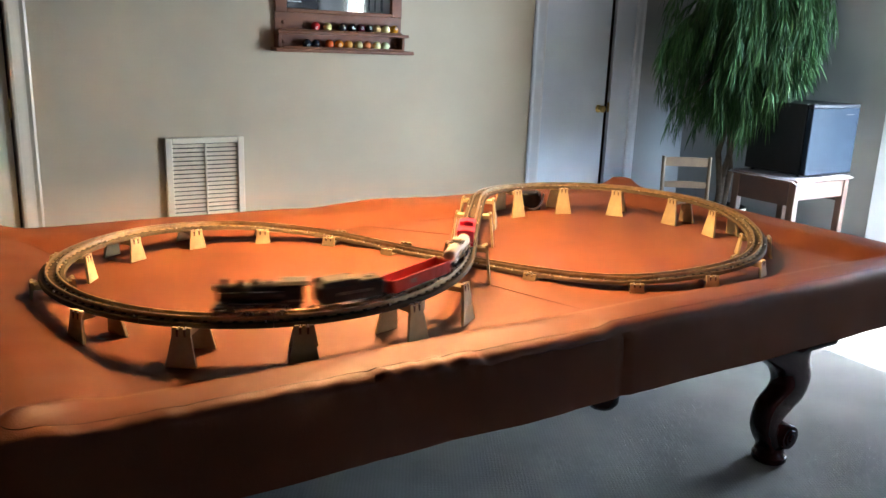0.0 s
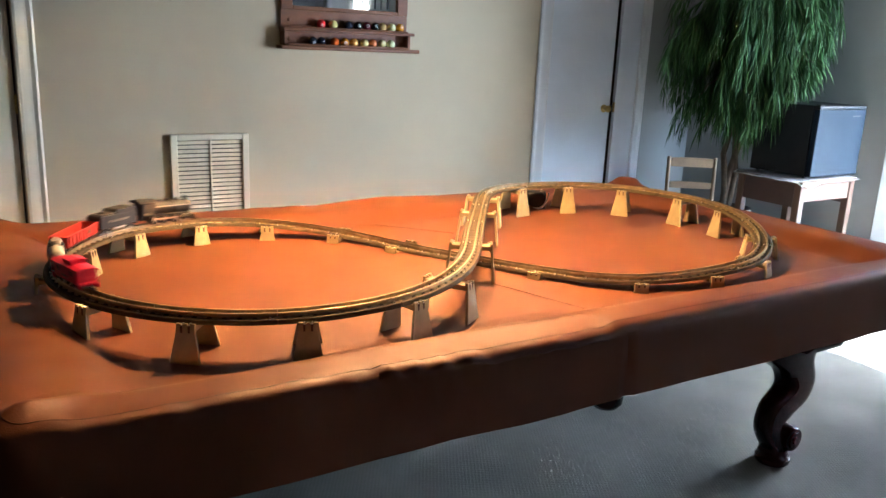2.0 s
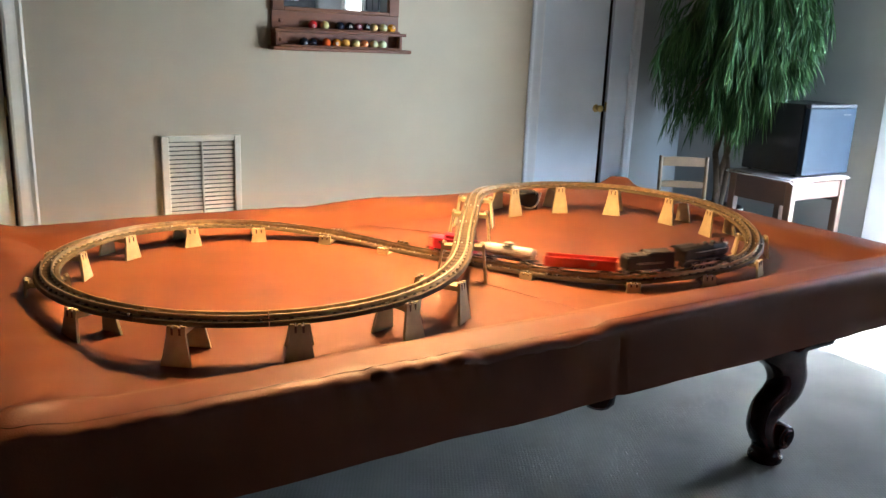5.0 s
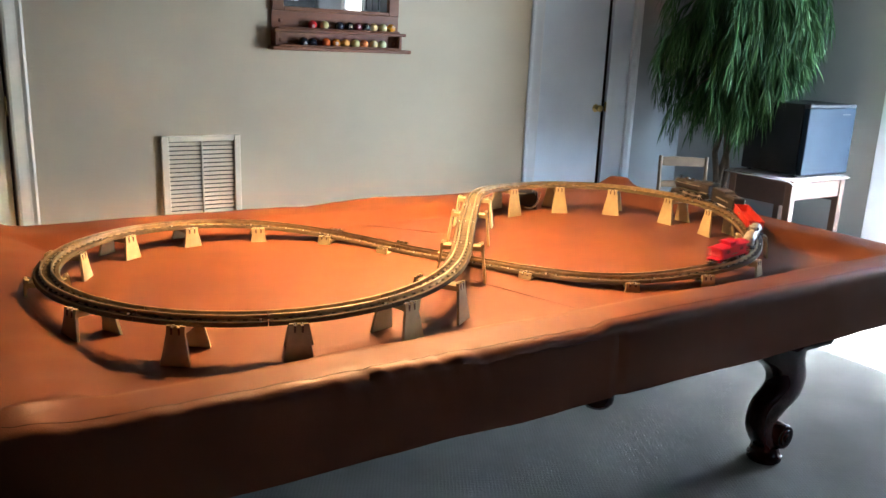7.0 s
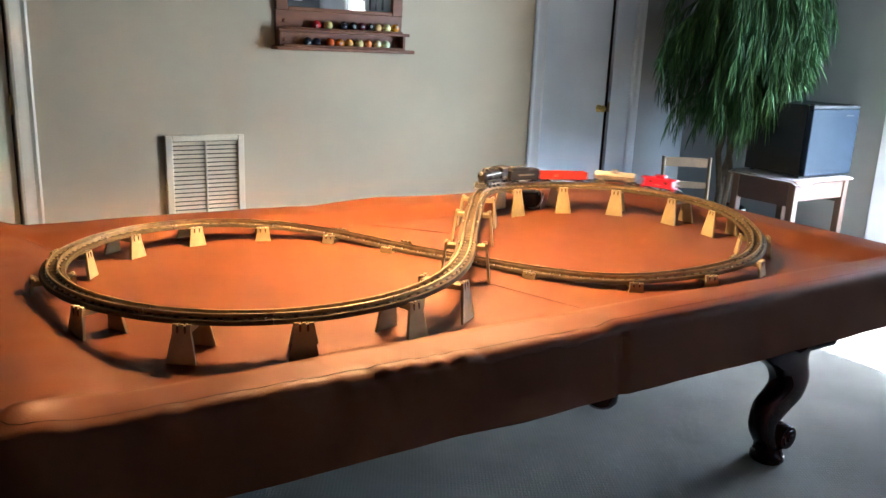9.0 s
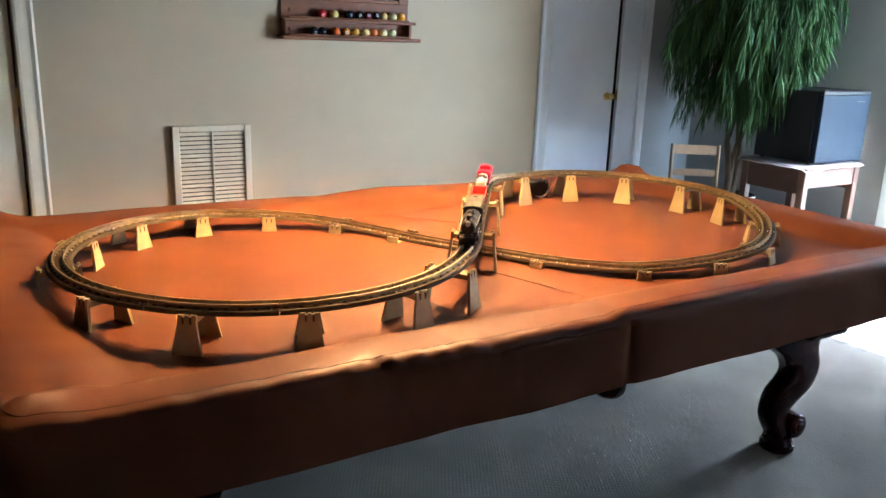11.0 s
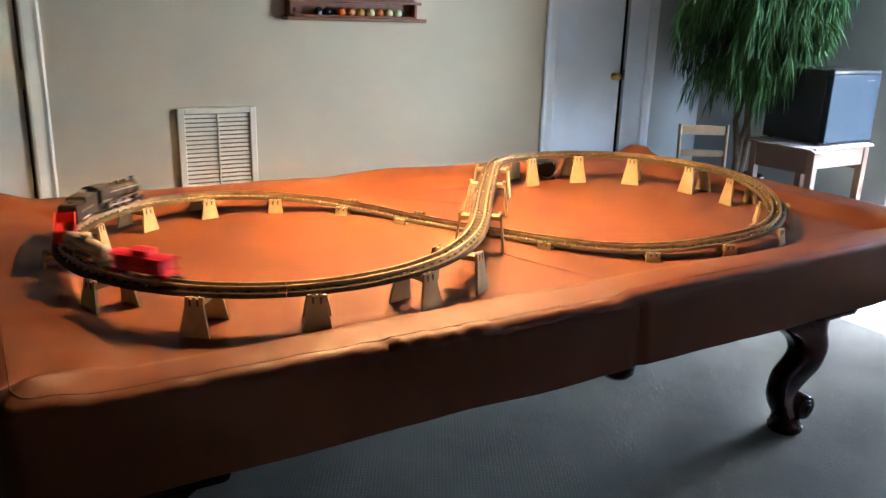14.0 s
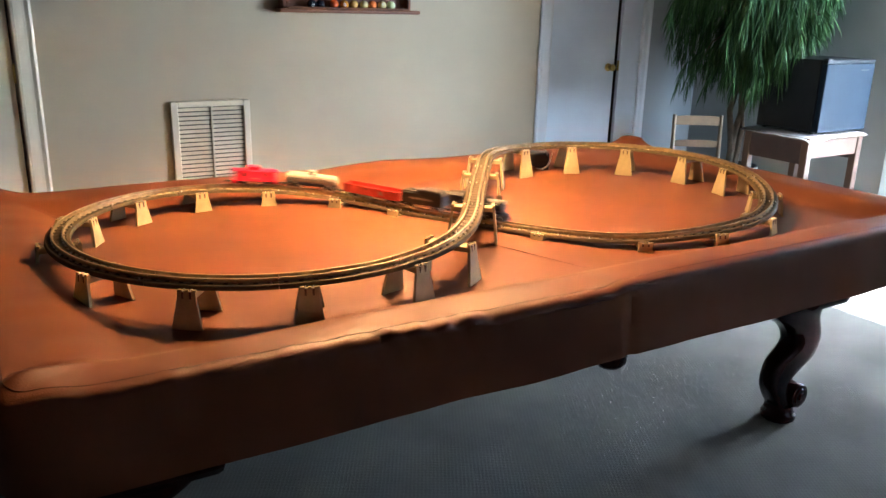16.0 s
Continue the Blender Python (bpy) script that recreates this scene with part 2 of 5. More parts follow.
def cbox(x0, x1, y0, y1, z0, z1, bevel=0.0, seg=1):
    bm = bmesh.new()
    box(bm, x0, x1, y0, y1, z0, z1, bevel, seg)
    return bm


def lathe(bm, profile, n=20, m=None, caps=True, mi=0):
    """profile: (radius, height) pairs, turned about z."""
    rings, out = [], []
    for r, z in profile:
        rings.append([bm.verts.new((r * math.cos(2 * math.pi * i / n), r * math.sin(2 * math.pi * i / n), z)) for i in range(n)])
        out += rings[-1]
    for a, b in zip(rings, rings[1:]):
        for i in range(n):
            bm.faces.new((a[i], a[(i + 1) % n], b[(i + 1) % n], b[i])).material_index = mi
    if caps:
        bm.faces.new(rings[0][::-1]).material_index = mi
        bm.faces.new(rings[-1]).material_index = mi
    if m is not None:
        bmesh.ops.transform(bm, matrix=m, verts=out)
    return out


def tube(bm, pts, radii, n=8, caps=True, mi=0):
    """A round bar along points."""
    pts = [Vector(p) for p in pts]
    if not isinstance(radii, (list, tuple)):
        radii = [radii] * len(pts)
    rings = []
    for i, p in enumerate(pts):
        d = (pts[min(i + 1, len(pts) - 1)] - pts[max(i - 1, 0)]).normalized()
        a = d.orthogonal().normalized() if i == 0 else (a - d * a.dot(d)).normalized()
        b = d.cross(a)
        rings.append([bm.verts.new(p + (a * math.cos(2 * math.pi * k / n) + b * math.sin(2 * math.pi * k / n)) * radii[i]) for k in range(n)])
    for r, q in zip(rings, rings[1:]):
        for k in range(n):
            bm.faces.new((r[k], r[(k + 1) % n], q[(k + 1) % n], q[k])).material_index = mi
    if caps:
        bm.faces.new(rings[0][::-1]).material_index = mi
        bm.faces.new(rings[-1]).material_index = mi


def prism(bm, outline, axis_fn, t0, t1, mi=0):
    """A flat outline (u, v) swept from t0 to t1; axis_fn(u, v, t) gives the place."""
    a = [bm.verts.new(axis_fn(u, v, t0)) for u, v in outline]
    b = [bm.verts.new(axis_fn(u, v, t1)) for u, v in outline]
    fs = [bm.faces.new(a[::-1]), bm.faces.new(b)]
    n = len(a)
    for i in range(n):
        fs.append(bm.faces.new((a[i], a[(i + 1) % n], b[(i + 1) % n], b[i])))
    for f in fs:
        f.material_index = mi
    return a + b


XZ = lambda u, v, t: (u, t, v)
YZ = lambda u, v, t: (t, u, v)
XY = lambda u, v, t: (u, v, t)


# ---- the room ----
def structure(name, bm, material, label):
    return tagged(part(name, bm, material), label, name.split("_")[0], kind="structure")


def room():
    bm = bmesh.new()
    box(bm, WALL_W - 0.2, WALL_E + 0.2, WALL_S - 0.2, WALL_N + 1.4, -0.2, 0.0)
    structure("floor", bm, M_CARPET, "grey-blue ribbed loop-pile carpet over the whole room")
    bm = bmesh.new()
    box(bm, WALL_W - 0.2, WALL_E + 0.2, WALL_S - 0.2, WALL_N + 1.4, CEIL, CEIL + 0.15)
    structure("ceiling", bm, M_CEIL, "unseen ceiling, kept dark to cut bounced light")
    bm = bmesh.new()
    n = WALL_N
    for x0, x1, z0, z1 in ((WALL_W - 0.2, -1.86, 0, CEIL), (-1.86, -1.0, 2.05, CEIL), (-1.0, 2.56, 0, CEIL), (2.56, 3.56, 2.05, CEIL)):
        box(bm, x0, x1, n, n + 0.13, z0, z1)
    structure("wall_north", bm, M_WALL, "cream painted plaster wall with two doorways")
    structure("wall_northeast", cbox(3.56, WALL_E + 0.2, n, n + 0.13, 0, CEIL), M_WALL_E, "wall strip between door and corner, shade in its grey")
    bm = bmesh.new()
    for y0, y1, z0, z1 in ((WALL_S, -4.15, 0, CEIL), (-4.15, -3.45, 0, 1.6), (-4.15, -3.45, 2.1, CEIL), (-3.45, DOOR_Y0, 0, CEIL), (DOOR_Y0, DOOR_Y1, 2.05, CEIL), (DOOR_Y1, WALL_N, 0, CEIL)):
        box(bm, WALL_E, WALL_E + 0.15, y0, y1, z0, z1)
    structure("wall_east", bm, M_WALL_E, "wall with a wide glazed doorway, shade in its grey")
    bm = cbox(WALL_W - 0.15, WALL_W, WALL_S, WALL_N, 0, CEIL)
    structure("wall_west", bm, M_UNSEEN_WALL, "unseen brown wall, kept dark to cut bounced light")
    bm = bmesh.new()
    for x0, x1, z0, z1 in ((WALL_W - 0.15, SOUTH_X0, 0, CEIL), (SOUTH_X0, SOUTH_X1, 0, SOUTH_Z0), (SOUTH_X0, SOUTH_X1, SOUTH_Z1, CEIL), (SOUTH_X1, WALL_E + 0.15, 0, CEIL)):
        box(bm, x0, x1, WALL_S - 0.15, WALL_S, z0, z1)
    structure("wall_south", bm, M_UNSEEN_WALL, "unseen dark brown wall with an added fill-light opening")
    # near-black boxes added behind the two doors, for the dark in their gaps
    for i, (x0, x1) in enumerate(((-2.0, -0.9), (2.45, 3.7))):
        bm = bmesh.new()
        box(bm, x0, x1, n + 1.1, n + 1.2, 0, CEIL)
        box(bm, x0 - 0.1, x0, n + 0.13, n + 1.2, 0, CEIL)
        box(bm, x1, x1 + 0.1, n + 0.13, n + 1.2, 0, CEIL)
        structure("closet_wall_%d" % (i + 1), bm, M_DARK, "added near-black box for the dark behind the door")
    # baseboards
    bm = bmesh.new()
    for x0, x1 in ((-0.9, 2.47), (3.65, WALL_E)):
        box(bm, x0, x1, n - 0.014, n - 0.001, 0.0, 0.09, 0.003)
    box(bm, WALL_E - 0.014, WALL_E - 0.001, DOOR_Y1 + 0.1, n - 0.02, 0, 0.09, 0.003)
    structure("baseboard", bm, M_TRIM, "low white painted baseboard")


def casing(name, x0, x1, top, paint=None):
    """A moulded strip of door casing standing proud of the wall."""
    bm = bmesh.new()
    n, w = WALL_N, x1 - x0
    prof = [(0, 0), (0, -0.012), (0.12, -0.018), (0.3, -0.013), (0.42, -0.015), (0.62, -0.02), (0.8, -0.024), (0.93, -0.022), (1, -0.014), (1, 0)]
    prism(bm, [(x0 + u * w, n - 0.001 + v) for u, v in prof], XY, 0.0, top)
    return structure(name, bm, paint or M_TRIM, "moulded door casing, warm light in its cream" if paint else "white moulded door casing")


def head_casing(name, x0, x1):
    bm = cbox(x0, x1, WALL_N - 0.022, WALL_N - 0.001, 2.05, 2.14, 0.004)
    return structure(name, bm, M_TRIM, "white door head casing")


def doors():
    n = WALL_N
    casing("trim_1", 2.488, 2.60, 2.05)
    casing("trim_2", 3.618, 3.522, 2.05)
    head_casing("trim_3", 2.50, 3.65)
    casing("trim_4", -0.892, -1.000, 2.05, M_CREAM)
    head_casing("trim_5", -1.96, -0.89)
    casing("trim_6", -1.95, -1.86, 2.05, M_CREAM)
    # door at the right-hand doorway: a wide leaf just ajar, and a narrow fixed leaf
    d = thing("door_1", Matrix.Identity(4), "white painted flush door standing slightly ajar", "door", kind="structure")
    part("leaf", cbox(2.602, 3.270, n + 0.012, n + 0.047, 0.01, 2.03, 0.003), M_DOOR, d)
    bm = bmesh.new()
    lathe(bm, [(0.031, 0.0), (0.031, 0.006), (0.012, 0.012), (0.011, 0.03), (0.022, 0.036), (0.028, 0.05), (0.026, 0.062), (0.015, 0.068)], 18, pose(3.205, n + 0.012, 0.94, 90, 0, 0))
    part("door_knob", bm, M_BRASS, d, "round worn brass knob", smooth=True)
    part("latch_plate", cbox(3.2705, 3.2725, n + 0.018, n + 0.04, 0.92, 0.98), M_BRASS, d, "brass latch plate")
    d = thing("door_2", Matrix.Identity(4), "narrow white fixed door leaf beside the ajar door", "door", kind="structure")
    part("leaf", cbox(3.318, 3.56, n + 0.004, n + 0.039, 0.01, 2.03, 0.003), M_DOOR, d)
    part("strike_plate", cbox(3.315, 3.3175, n + 0.008, n + 0.03, 0.91, 0.99), M_BRASS, d, "dark brass strike plate")
    d = thing("door_3", Matrix.Identity(4), "closed flush door with brass hinges, warm light in its cream", "door", kind="structure")
    part("leaf", cbox(-1.85, -1.012, n + 0.005, n + 0.04, 0.01, 2.03, 0.003), M_CREAM, d)
    for z in (0.25, 0.98, 1.8):
        bm = bmesh.new()
        tube(bm, [(-1.009, n - 0.004, z - 0.05), (-1.009, n - 0.004, z + 0.05)], 0.007, 10)
        part("hinge", bm, M_BRASS, d, "brass butt hinge", smooth=True)


def glazed_door():
    w = thing("window_1", Matrix.Identity(4), "tall white framed sliding glass door to the garden", "window", kind="structure")
    x, y0, y1 = WALL_E, DOOR_Y0, DOOR_Y1
    for a, b, c, e in ((y0, y0 + 0.06, 0, 2.05), (y1 - 0.06, y1, 0, 2.05), ((y0 + y1) / 2 - 0.03, (y0 + y1) / 2 + 0.03, 0, 2.05), (y0, y1, 0, 0.05), (y0, y1, 2.0, 2.05)):
        part("window_frame", cbox(x + 0.05, x + 0.1, a, b, c, e, 0.004), M_TRIM, w)
    for a, b in ((y0 + 0.06, (y0 + y1) / 2 - 0.03), ((y0 + y1) / 2 + 0.03, y1 - 0.06)):
        p = part("pane", cbox(x + 0.072, x + 0.078, a, b, 0.05, 2.0), M_GLASS, w)
        p.visible_shadow = False
    for i, (a, b) in enumerate(((y1, y1 + 0.33), (y0 - 0.09, y0))):
        structure("trim_%d" % (i + 7), cbox(x - 0.02, x - 0.001, a, b, 0, 2.14, 0.004), M_TRIM, "white door casing beside the glass")
    w = thing("window_2", Matrix.Identity(4), "high white framed window in the same wall", "window", kind="structure")
    for a, b, c, e in ((-4.15, -4.10, 1.6, 2.1), (-3.50, -3.45, 1.6, 2.1), (-4.10, -3.50, 1.6, 1.65), (-4.10, -3.50, 2.05, 2.1)):
        part("window_frame", cbox(x + 0.05, x + 0.1, a, b, c, e, 0.004), M_TRIM, w)
    p = part("pane", cbox(x + 0.072, x + 0.078, -4.10, -3.50, 1.65, 2.05), M_GLASS, w)
    p.visible_shadow = False
    # frame and pane of the opening added for fill light
    w = thing("fill_opening", Matrix.Identity(4), "added white framed opening for faint fill light", "window", kind="structure")
    for a, b, c, e in ((SOUTH_X0, SOUTH_X0 + 0.05, SOUTH_Z0, SOUTH_Z1), (SOUTH_X1 - 0.05, SOUTH_X1, SOUTH_Z0, SOUTH_Z1), (SOUTH_X0 + 0.05, SOUTH_X1 - 0.05, SOUTH_Z0, SOUTH_Z0 + 0.05), (SOUTH_X0 + 0.05, SOUTH_X1 - 0.05, SOUTH_Z1 - 0.05, SOUTH_Z1)):
        part("window_frame", cbox(a, b, WALL_S - 0.13, WALL_S - 0.08, c, e, 0.004), M_TRIM, w)
    p = part("pane", cbox(SOUTH_X0 + 0.05, SOUTH_X1 - 0.05, WALL_S - 0.108, WALL_S - 0.102, SOUTH_Z0 + 0.05, SOUTH_Z1 - 0.05), M_GLASS, w)
    p.visible_shadow = False
    bm = bmesh.new()
    box(bm, -60, 60, -60, 60, -0.3, -0.21)
    structure("ground", bm, M_GRASS, "lawn outside the house")


def vent():
    x0, x1, z0, z1, n = -0.220, 0.256, 0.14, 0.80, WALL_N
    v = thing("return_air_grille", Matrix.Translation((0, n, 0)), "white steel return-air grille with two louvre columns on the wall", "vent")
    for a, b, c, e in ((x0, -0.178, z0, z1), (0.216, x1, z0, z1), (-0.178, 0.216, 0.765, z1), (-0.178, 0.216, z0, 0.18)):
        part("frame", cbox(a, b, -0.03, -0.001, c, e, 0.005, 2), M_CREAM, v)
    part("divider", cbox(0.014, 0.026, -0.022, -0.002, 0.18, 0.765, 0.002), M_CREAM, v)
    # near-black sheet painted as the shade behind the louvres
    part("backing", cbox(-0.178, 0.216, -0.006, -0.001, 0.18, 0.765), M_DARK, v, "near-black sheet for the shade behind the louvres")
    me = None
    for xa, xb in ((-0.177, 0.0135), (0.0265, 0.2155)):
        me = None
        z = 0.192
        while z < 0.76:
            if me is None:
                bm = bmesh.new()
                prism(bm, [(-0.021, 0.0), (-0.019, -0.002), (-0.006, 0.014), (-0.007, 0.017)], YZ, xa, xb)
                ob = part("louvre", bm, M_CREAM, v)
                me = ob.data
            else:
                ob = new("louvre", me)
                ob.parent = v
            ob.location = (0, 0, z)
            z += 0.0262


# ---- the pool table ----
def rounded_rect(hx, hy, r, n_side, n_arc):
    """Points round a rounded rectangle, anticlockwise from the right-hand near corner."""
    r = max(min(r, hx - 0.001, hy - 0.001), 0.0005)
    pts = []
    corners = [(hx - r, -hy + r, -90), (hx - r, hy - r, 0), (-hx + r, hy - r, 90), (-hx + r, -hy + r, 180)]
    ns = [n_side[0], n_side[1], n_side[0], n_side[1]]
    for i, (cx, cy, a0) in enumerate(corners):
        for k in range(n_arc):
            a = radians(a0 + 90 * k / n_arc)
            pts.append((cx + r * math.cos(a), cy + r * math.sin(a)))
        nx, ny, na = corners[(i + 1) % 4]
        a = radians(a0 + 90)
        sx, sy = cx + r * math.cos(a), cy + r * math.sin(a)
        ex, ey = nx + r * math.cos(radians(na)), ny + r * math.sin(radians(na))
        m = n_side[1] if i % 2 == 0 else n_side[0]
        for k in range(m):
            pts.append((sx + (ex - sx) * k / m, sy + (ey - sy) * k / m))
    return pts


def gauss(x, c, w):
    return math.exp(-((x - c) / w) ** 2)


TOP = [(0.70, BED), (0.5, BED), (0.36, BED), (0.27, BED), (0.215, BED + 0.0002), (0.198, BED + 0.003), (0.18, BED + 0.010), (0.165, BED + 0.017), (0.15, BED + 0.025), (0.135, BED + 0.032), (0.118, BED + 0.038), (0.10, BED + 0.041), (0.08, RAIL - 0.002),
       (0.06, RAIL), (0.045, RAIL + 0.001), (0.032, RAIL + 0.0015), (0.026, RAIL + 0.001), (0.020, RAIL), (0.014, RAIL - 0.002), (0.009, RAIL - 0.005), (0.005, RAIL - 0.009), (0.002, RAIL - 0.014), (0.0, RAIL - 0.02)]
HANG = [(-0.002, 0.79), (-0.003, 0.78), (-0.0033, 0.77), (-0.0035, 0.755), (-0.004, 0.735), (-0.005, 0.71), (-0.0065, 0.685), (-0.008, 0.665), (-0.009, 0.650), (-0.006, 0.6495), (-0.002, 0.66), (0.003, 0.70)]


def cloth(x, y, d, z, hung):
    """Where the cover really lies: slack, gathers, sags and folds added to its plain shape."""
    near_side, far_side = gauss(y, -0.72, 0.12), gauss(y, 0.72, 0.12)
    edge = max(0.0, 1 - d / 0.05) if not hung else max(0.0, 1 - (0.80 - z) / 0.07)
    left_of = (0.5 - 0.5 * math.tanh((x + 0.13) / 0.018)) * gauss(x, -0.1, 0.55)
    zz, yy, xx = z, y, x
    # the left end is drawn out over the rail
    xx -= 0.026 * min(1.0, max(0.0, (-1.12 - x) / 0.12))
    # gathers along the near edge, tightest where the elastic pulls
    g = near_side * (1.25 * gauss(x, -0.62, 0.2) + 0.35 * gauss(x, -0.75, 0.3) + 0.5 * gauss(x, -1.12, 0.12))
    pk = 0.6 - 1.8 * abs(noise.noise((x * 24 + z * 9 + d * 9, d * 5, 1.7))) + 0.5 * noise.noise((x * 52 - z * 14, d * 8, 4.1))
    zz += 0.0095 * g * edge * pk
    yy -= 0.0075 * g * edge * (pk + 0.1)
    zz += (0.0038 - 0.0023 * math.tanh((x + 0.05) / 0.15)) * edge * noise.noise((x * 19, y * 14, 7.3)) * (near_side + 0.6 * far_side)
    if hung:
        zz += 0.024 * edge * gauss(abs(x), 1.262, 0.06) * gauss(abs(y), 0.70, 0.06)
        yy += 0.010 * near_side * gauss(x, -0.085, 0.010)
        f = (0.80 - z) / 0.15
        fold = noise.noise((x * 5.5, y * 5.5, 0.4)) + 0.5 * noise.noise((x * 13, y * 13, 3.0))
        off = 0.005 * f * fold
        if abs(abs(y) - 0.722) < 0.08:
            yy += off * (1 if y > 0 else -1)
        else:
            xx += off * (1 if x > 0 else -1)
        zz += 0.004 * f * noise.noise((x * 2.4, y * 2.4, 5.0))
    elif d < 0.2:
        k = gauss(d, 0.03, 0.06)
        zz -= 0.009 * near_side * k * left_of
        yy -= 0.006 * near_side * edge * left_of
        zz += 0.010 * far_side * k * (gauss(x, 0.03, 0.16) - 0.5 * gauss(x, -0.24, 0.08))
        # the pocket irons lift the cover at the corners
        for cx in (-1.252, 1.252):
            for cy in (-0.682, 0.682):
                zz += (0.012 if cx < 0 and cy < 0 else 0.028) * min(1.0, 1.7 * gauss(x, cx, 0.065) * gauss(y, cy, 0.06))
        # a slack fold runs in from the near left corner
        across = (x + 1.215) * 0.62 - (y + 0.645) * 0.78
        along = (x + 1.215) * 0.78 + (y + 0.645) * 0.62
        zz += 0.016 * gauss(across, 0.0, 0.022) * gauss(along, 0.0, 0.085) * min(1.0, d / 0.04)
        zz -= 0.008 * gauss(across, -0.05, 0.03) * gauss(along, 0.02, 0.09) * min(1.0, d / 0.04)
        if 0.02 < d:
            zz += 0.0045 * noise.noise((x * 3.1, y * 3.1, 2.2)) * min(1.0, (d - 0.02) / 0.02)
            zz += 0.0024 * noise.noise((x * 11, y * 11, 5.2)) * min(1.0, (d - 0.02) / 0.02)
    else:
        zz += 0.0010 * noise.noise((x * 5, y * 5, 9.0)) + 0.0003 * noise.noise((x * 17, y * 17, 3.0))
    return xx, yy, zz


def cover():
    """The fitted leatherette cover: sunk over the bed, raised on the rails, hanging at the sides."""
    rings = []
    bm = bmesh.new()
    for row, (d, z) in enumerate(TOP + HANG):
        hung = row >= len(TOP)
        rings.append([bm.verts.new(cloth(x, y, d, z, hung)) for x, y in rounded_rect(1.279 - d, 0.722 - d, (0.030 + 0.7 * (0.80 - z)) if hung else 0.030 - d * 0.1, (180, 460), 18)])
    n = len(rings[0])
    for a, b in zip(rings, rings[1:]):
        for i in range(n):
            bm.faces.new((a[i], a[(i + 1) % n], b[(i + 1) % n], b[i]))
    bm.faces.new(rings[0])
    c = thing("table_cover", Matrix.Identity(4), "fitted brown leatherette cover drawn over the pool table", "table cover")
    part("sheet", bm, M_COVER, c, smooth=True)
    # the seam that runs along each edge on top, and dark lines painted as shade in the bed's creases
    bm = bmesh.new()
    pts = [Vector(cloth(x, y, 0.026, RAIL + 0.001, False)) + Vector((0, 0, -0.0002)) for x, y in rounded_rect(1.279 - 0.026, 0.722 - 0.026, 0.0274, (180, 460), 18)]
    tube(bm, pts + pts[:1], 0.0009, 6, caps=False)
    part("edge_seam", bm, M_SEAM_CREASE, c, "dark stitched edge seam")
    for a, b in (((-0.12, -0.205), (-0.02, -0.50)), ((0.10, 0.30), (-0.10, 0.52))):
        bm = bmesh.new()
        p = [(a[0] + (b[0] - a[0]) * k / 12, a[1] + (b[1] - a[1]) * k / 12, BED + 0.0003) for k in range(13)]
        tube(bm, p, 0.0007, 5)
        part("crease_line", bm, M_SEAM_CREASE, c, "thin dark line painted as a crease's shade")
    return c


def scroll_leg():
    """An S-shaped leg with a scroll foot, curling towards +x."""
    left = [(0.86, 0.49), (0.93, 0.43), (0.965, 0.399), (1.045, 0.348), (1.07, 0.30), (1.053, 0.272), (1.003, 0.24), (0.982, 0.203), (0.982, 0.149), (1.005, 0.101), (1.035, 0.061), (1.03, 0.045)]
    right = [(1.25, 0.49), (1.20, 0.43), (1.19, 0.38), (1.205, 0.34), (1.217, 0.305), (1.215, 0.265), (1.20, 0.225), (1.145, 0.19), (1.08, 0.146), (1.085, 0.10), (1.10, 0.061), (1.10, 0.045)]
    bm = bmesh.new()

    def smooth_line(p, k=4):
        out = []
        for i in range(len(p) - 1):
            p0, p1, p2, p3 = (Vector(p[max(i - 1, 0)]), Vector(p[i]), Vector(p[i + 1]), Vector(p[min(i + 2, len(p) - 1)]))
            for j in range(k):
                t = j / k
                out.append(0.5 * ((2 * p1) + (p2 - p0) * t + (2 * p0 - 5 * p1 + 4 * p2 - p3) * t * t + (3 * p1 - p0 - 3 * p2 + p3) * t ** 3))
        return out + [Vector(p[-1])]
    L, Rr = smooth_line(left), smooth_line(right)
    rings = []
    for a, b in zip(L, Rr):
        c, h = (a + b) / 2, (b - a).length / 2
        d = (b - a).normalized()
        w = 0.038 + 0.03 * min(1, max(0, (c.y - 0.2) / 0.3))
        ring = []
        for k in range(20):
            t = 2 * math.pi * k / 20
            cu = math.copysign(abs(math.cos(t)) ** 0.6, math.cos(t)) * h
            cw = math.copysign(abs(math.sin(t)) ** 0.6, math.sin(t)) * w
            ring.append(bm.verts.new((c.x + d.x * cu - 1.022, cw, c.y + d.y * cu)))
        rings.append(ring)
    for a, b in zip(rings, rings[1:]):
        for k in range(20):
            bm.faces.new((a[k], a[(k + 1) % 20], b[(k + 1) % 20], b[k]))
    bm.faces.new(rings[0])
    bm.faces.new(rings[-1][::-1])
    return bm


def scroll_roll():
    bm = bmesh.new()
    prof = [(0.005, -0.056), (0.014, -0.055), (0.016, -0.050), (0.029, -0.050), (0.031, -0.045), (0.042, -0.044), (0.045, -0.038), (0.045, 0.038), (0.042, 0.044), (0.031, 0.045), (0.029, 0.050), (0.016, 0.050), (0.014, 0.055), (0.005, 0.056)]
    lathe(bm, prof, 28, pose(0.108, 0, 0.088, 90, 0, 0))
    return bm


def foot_pad():
    bm = bmesh.new()
    lathe(bm, [(0.054, 0.0), (0.059, 0.006), (0.059, 0.022), (0.050, 0.03), (0.045, 0.055)], 26, pose(0.062, 0, 0))
    return bm


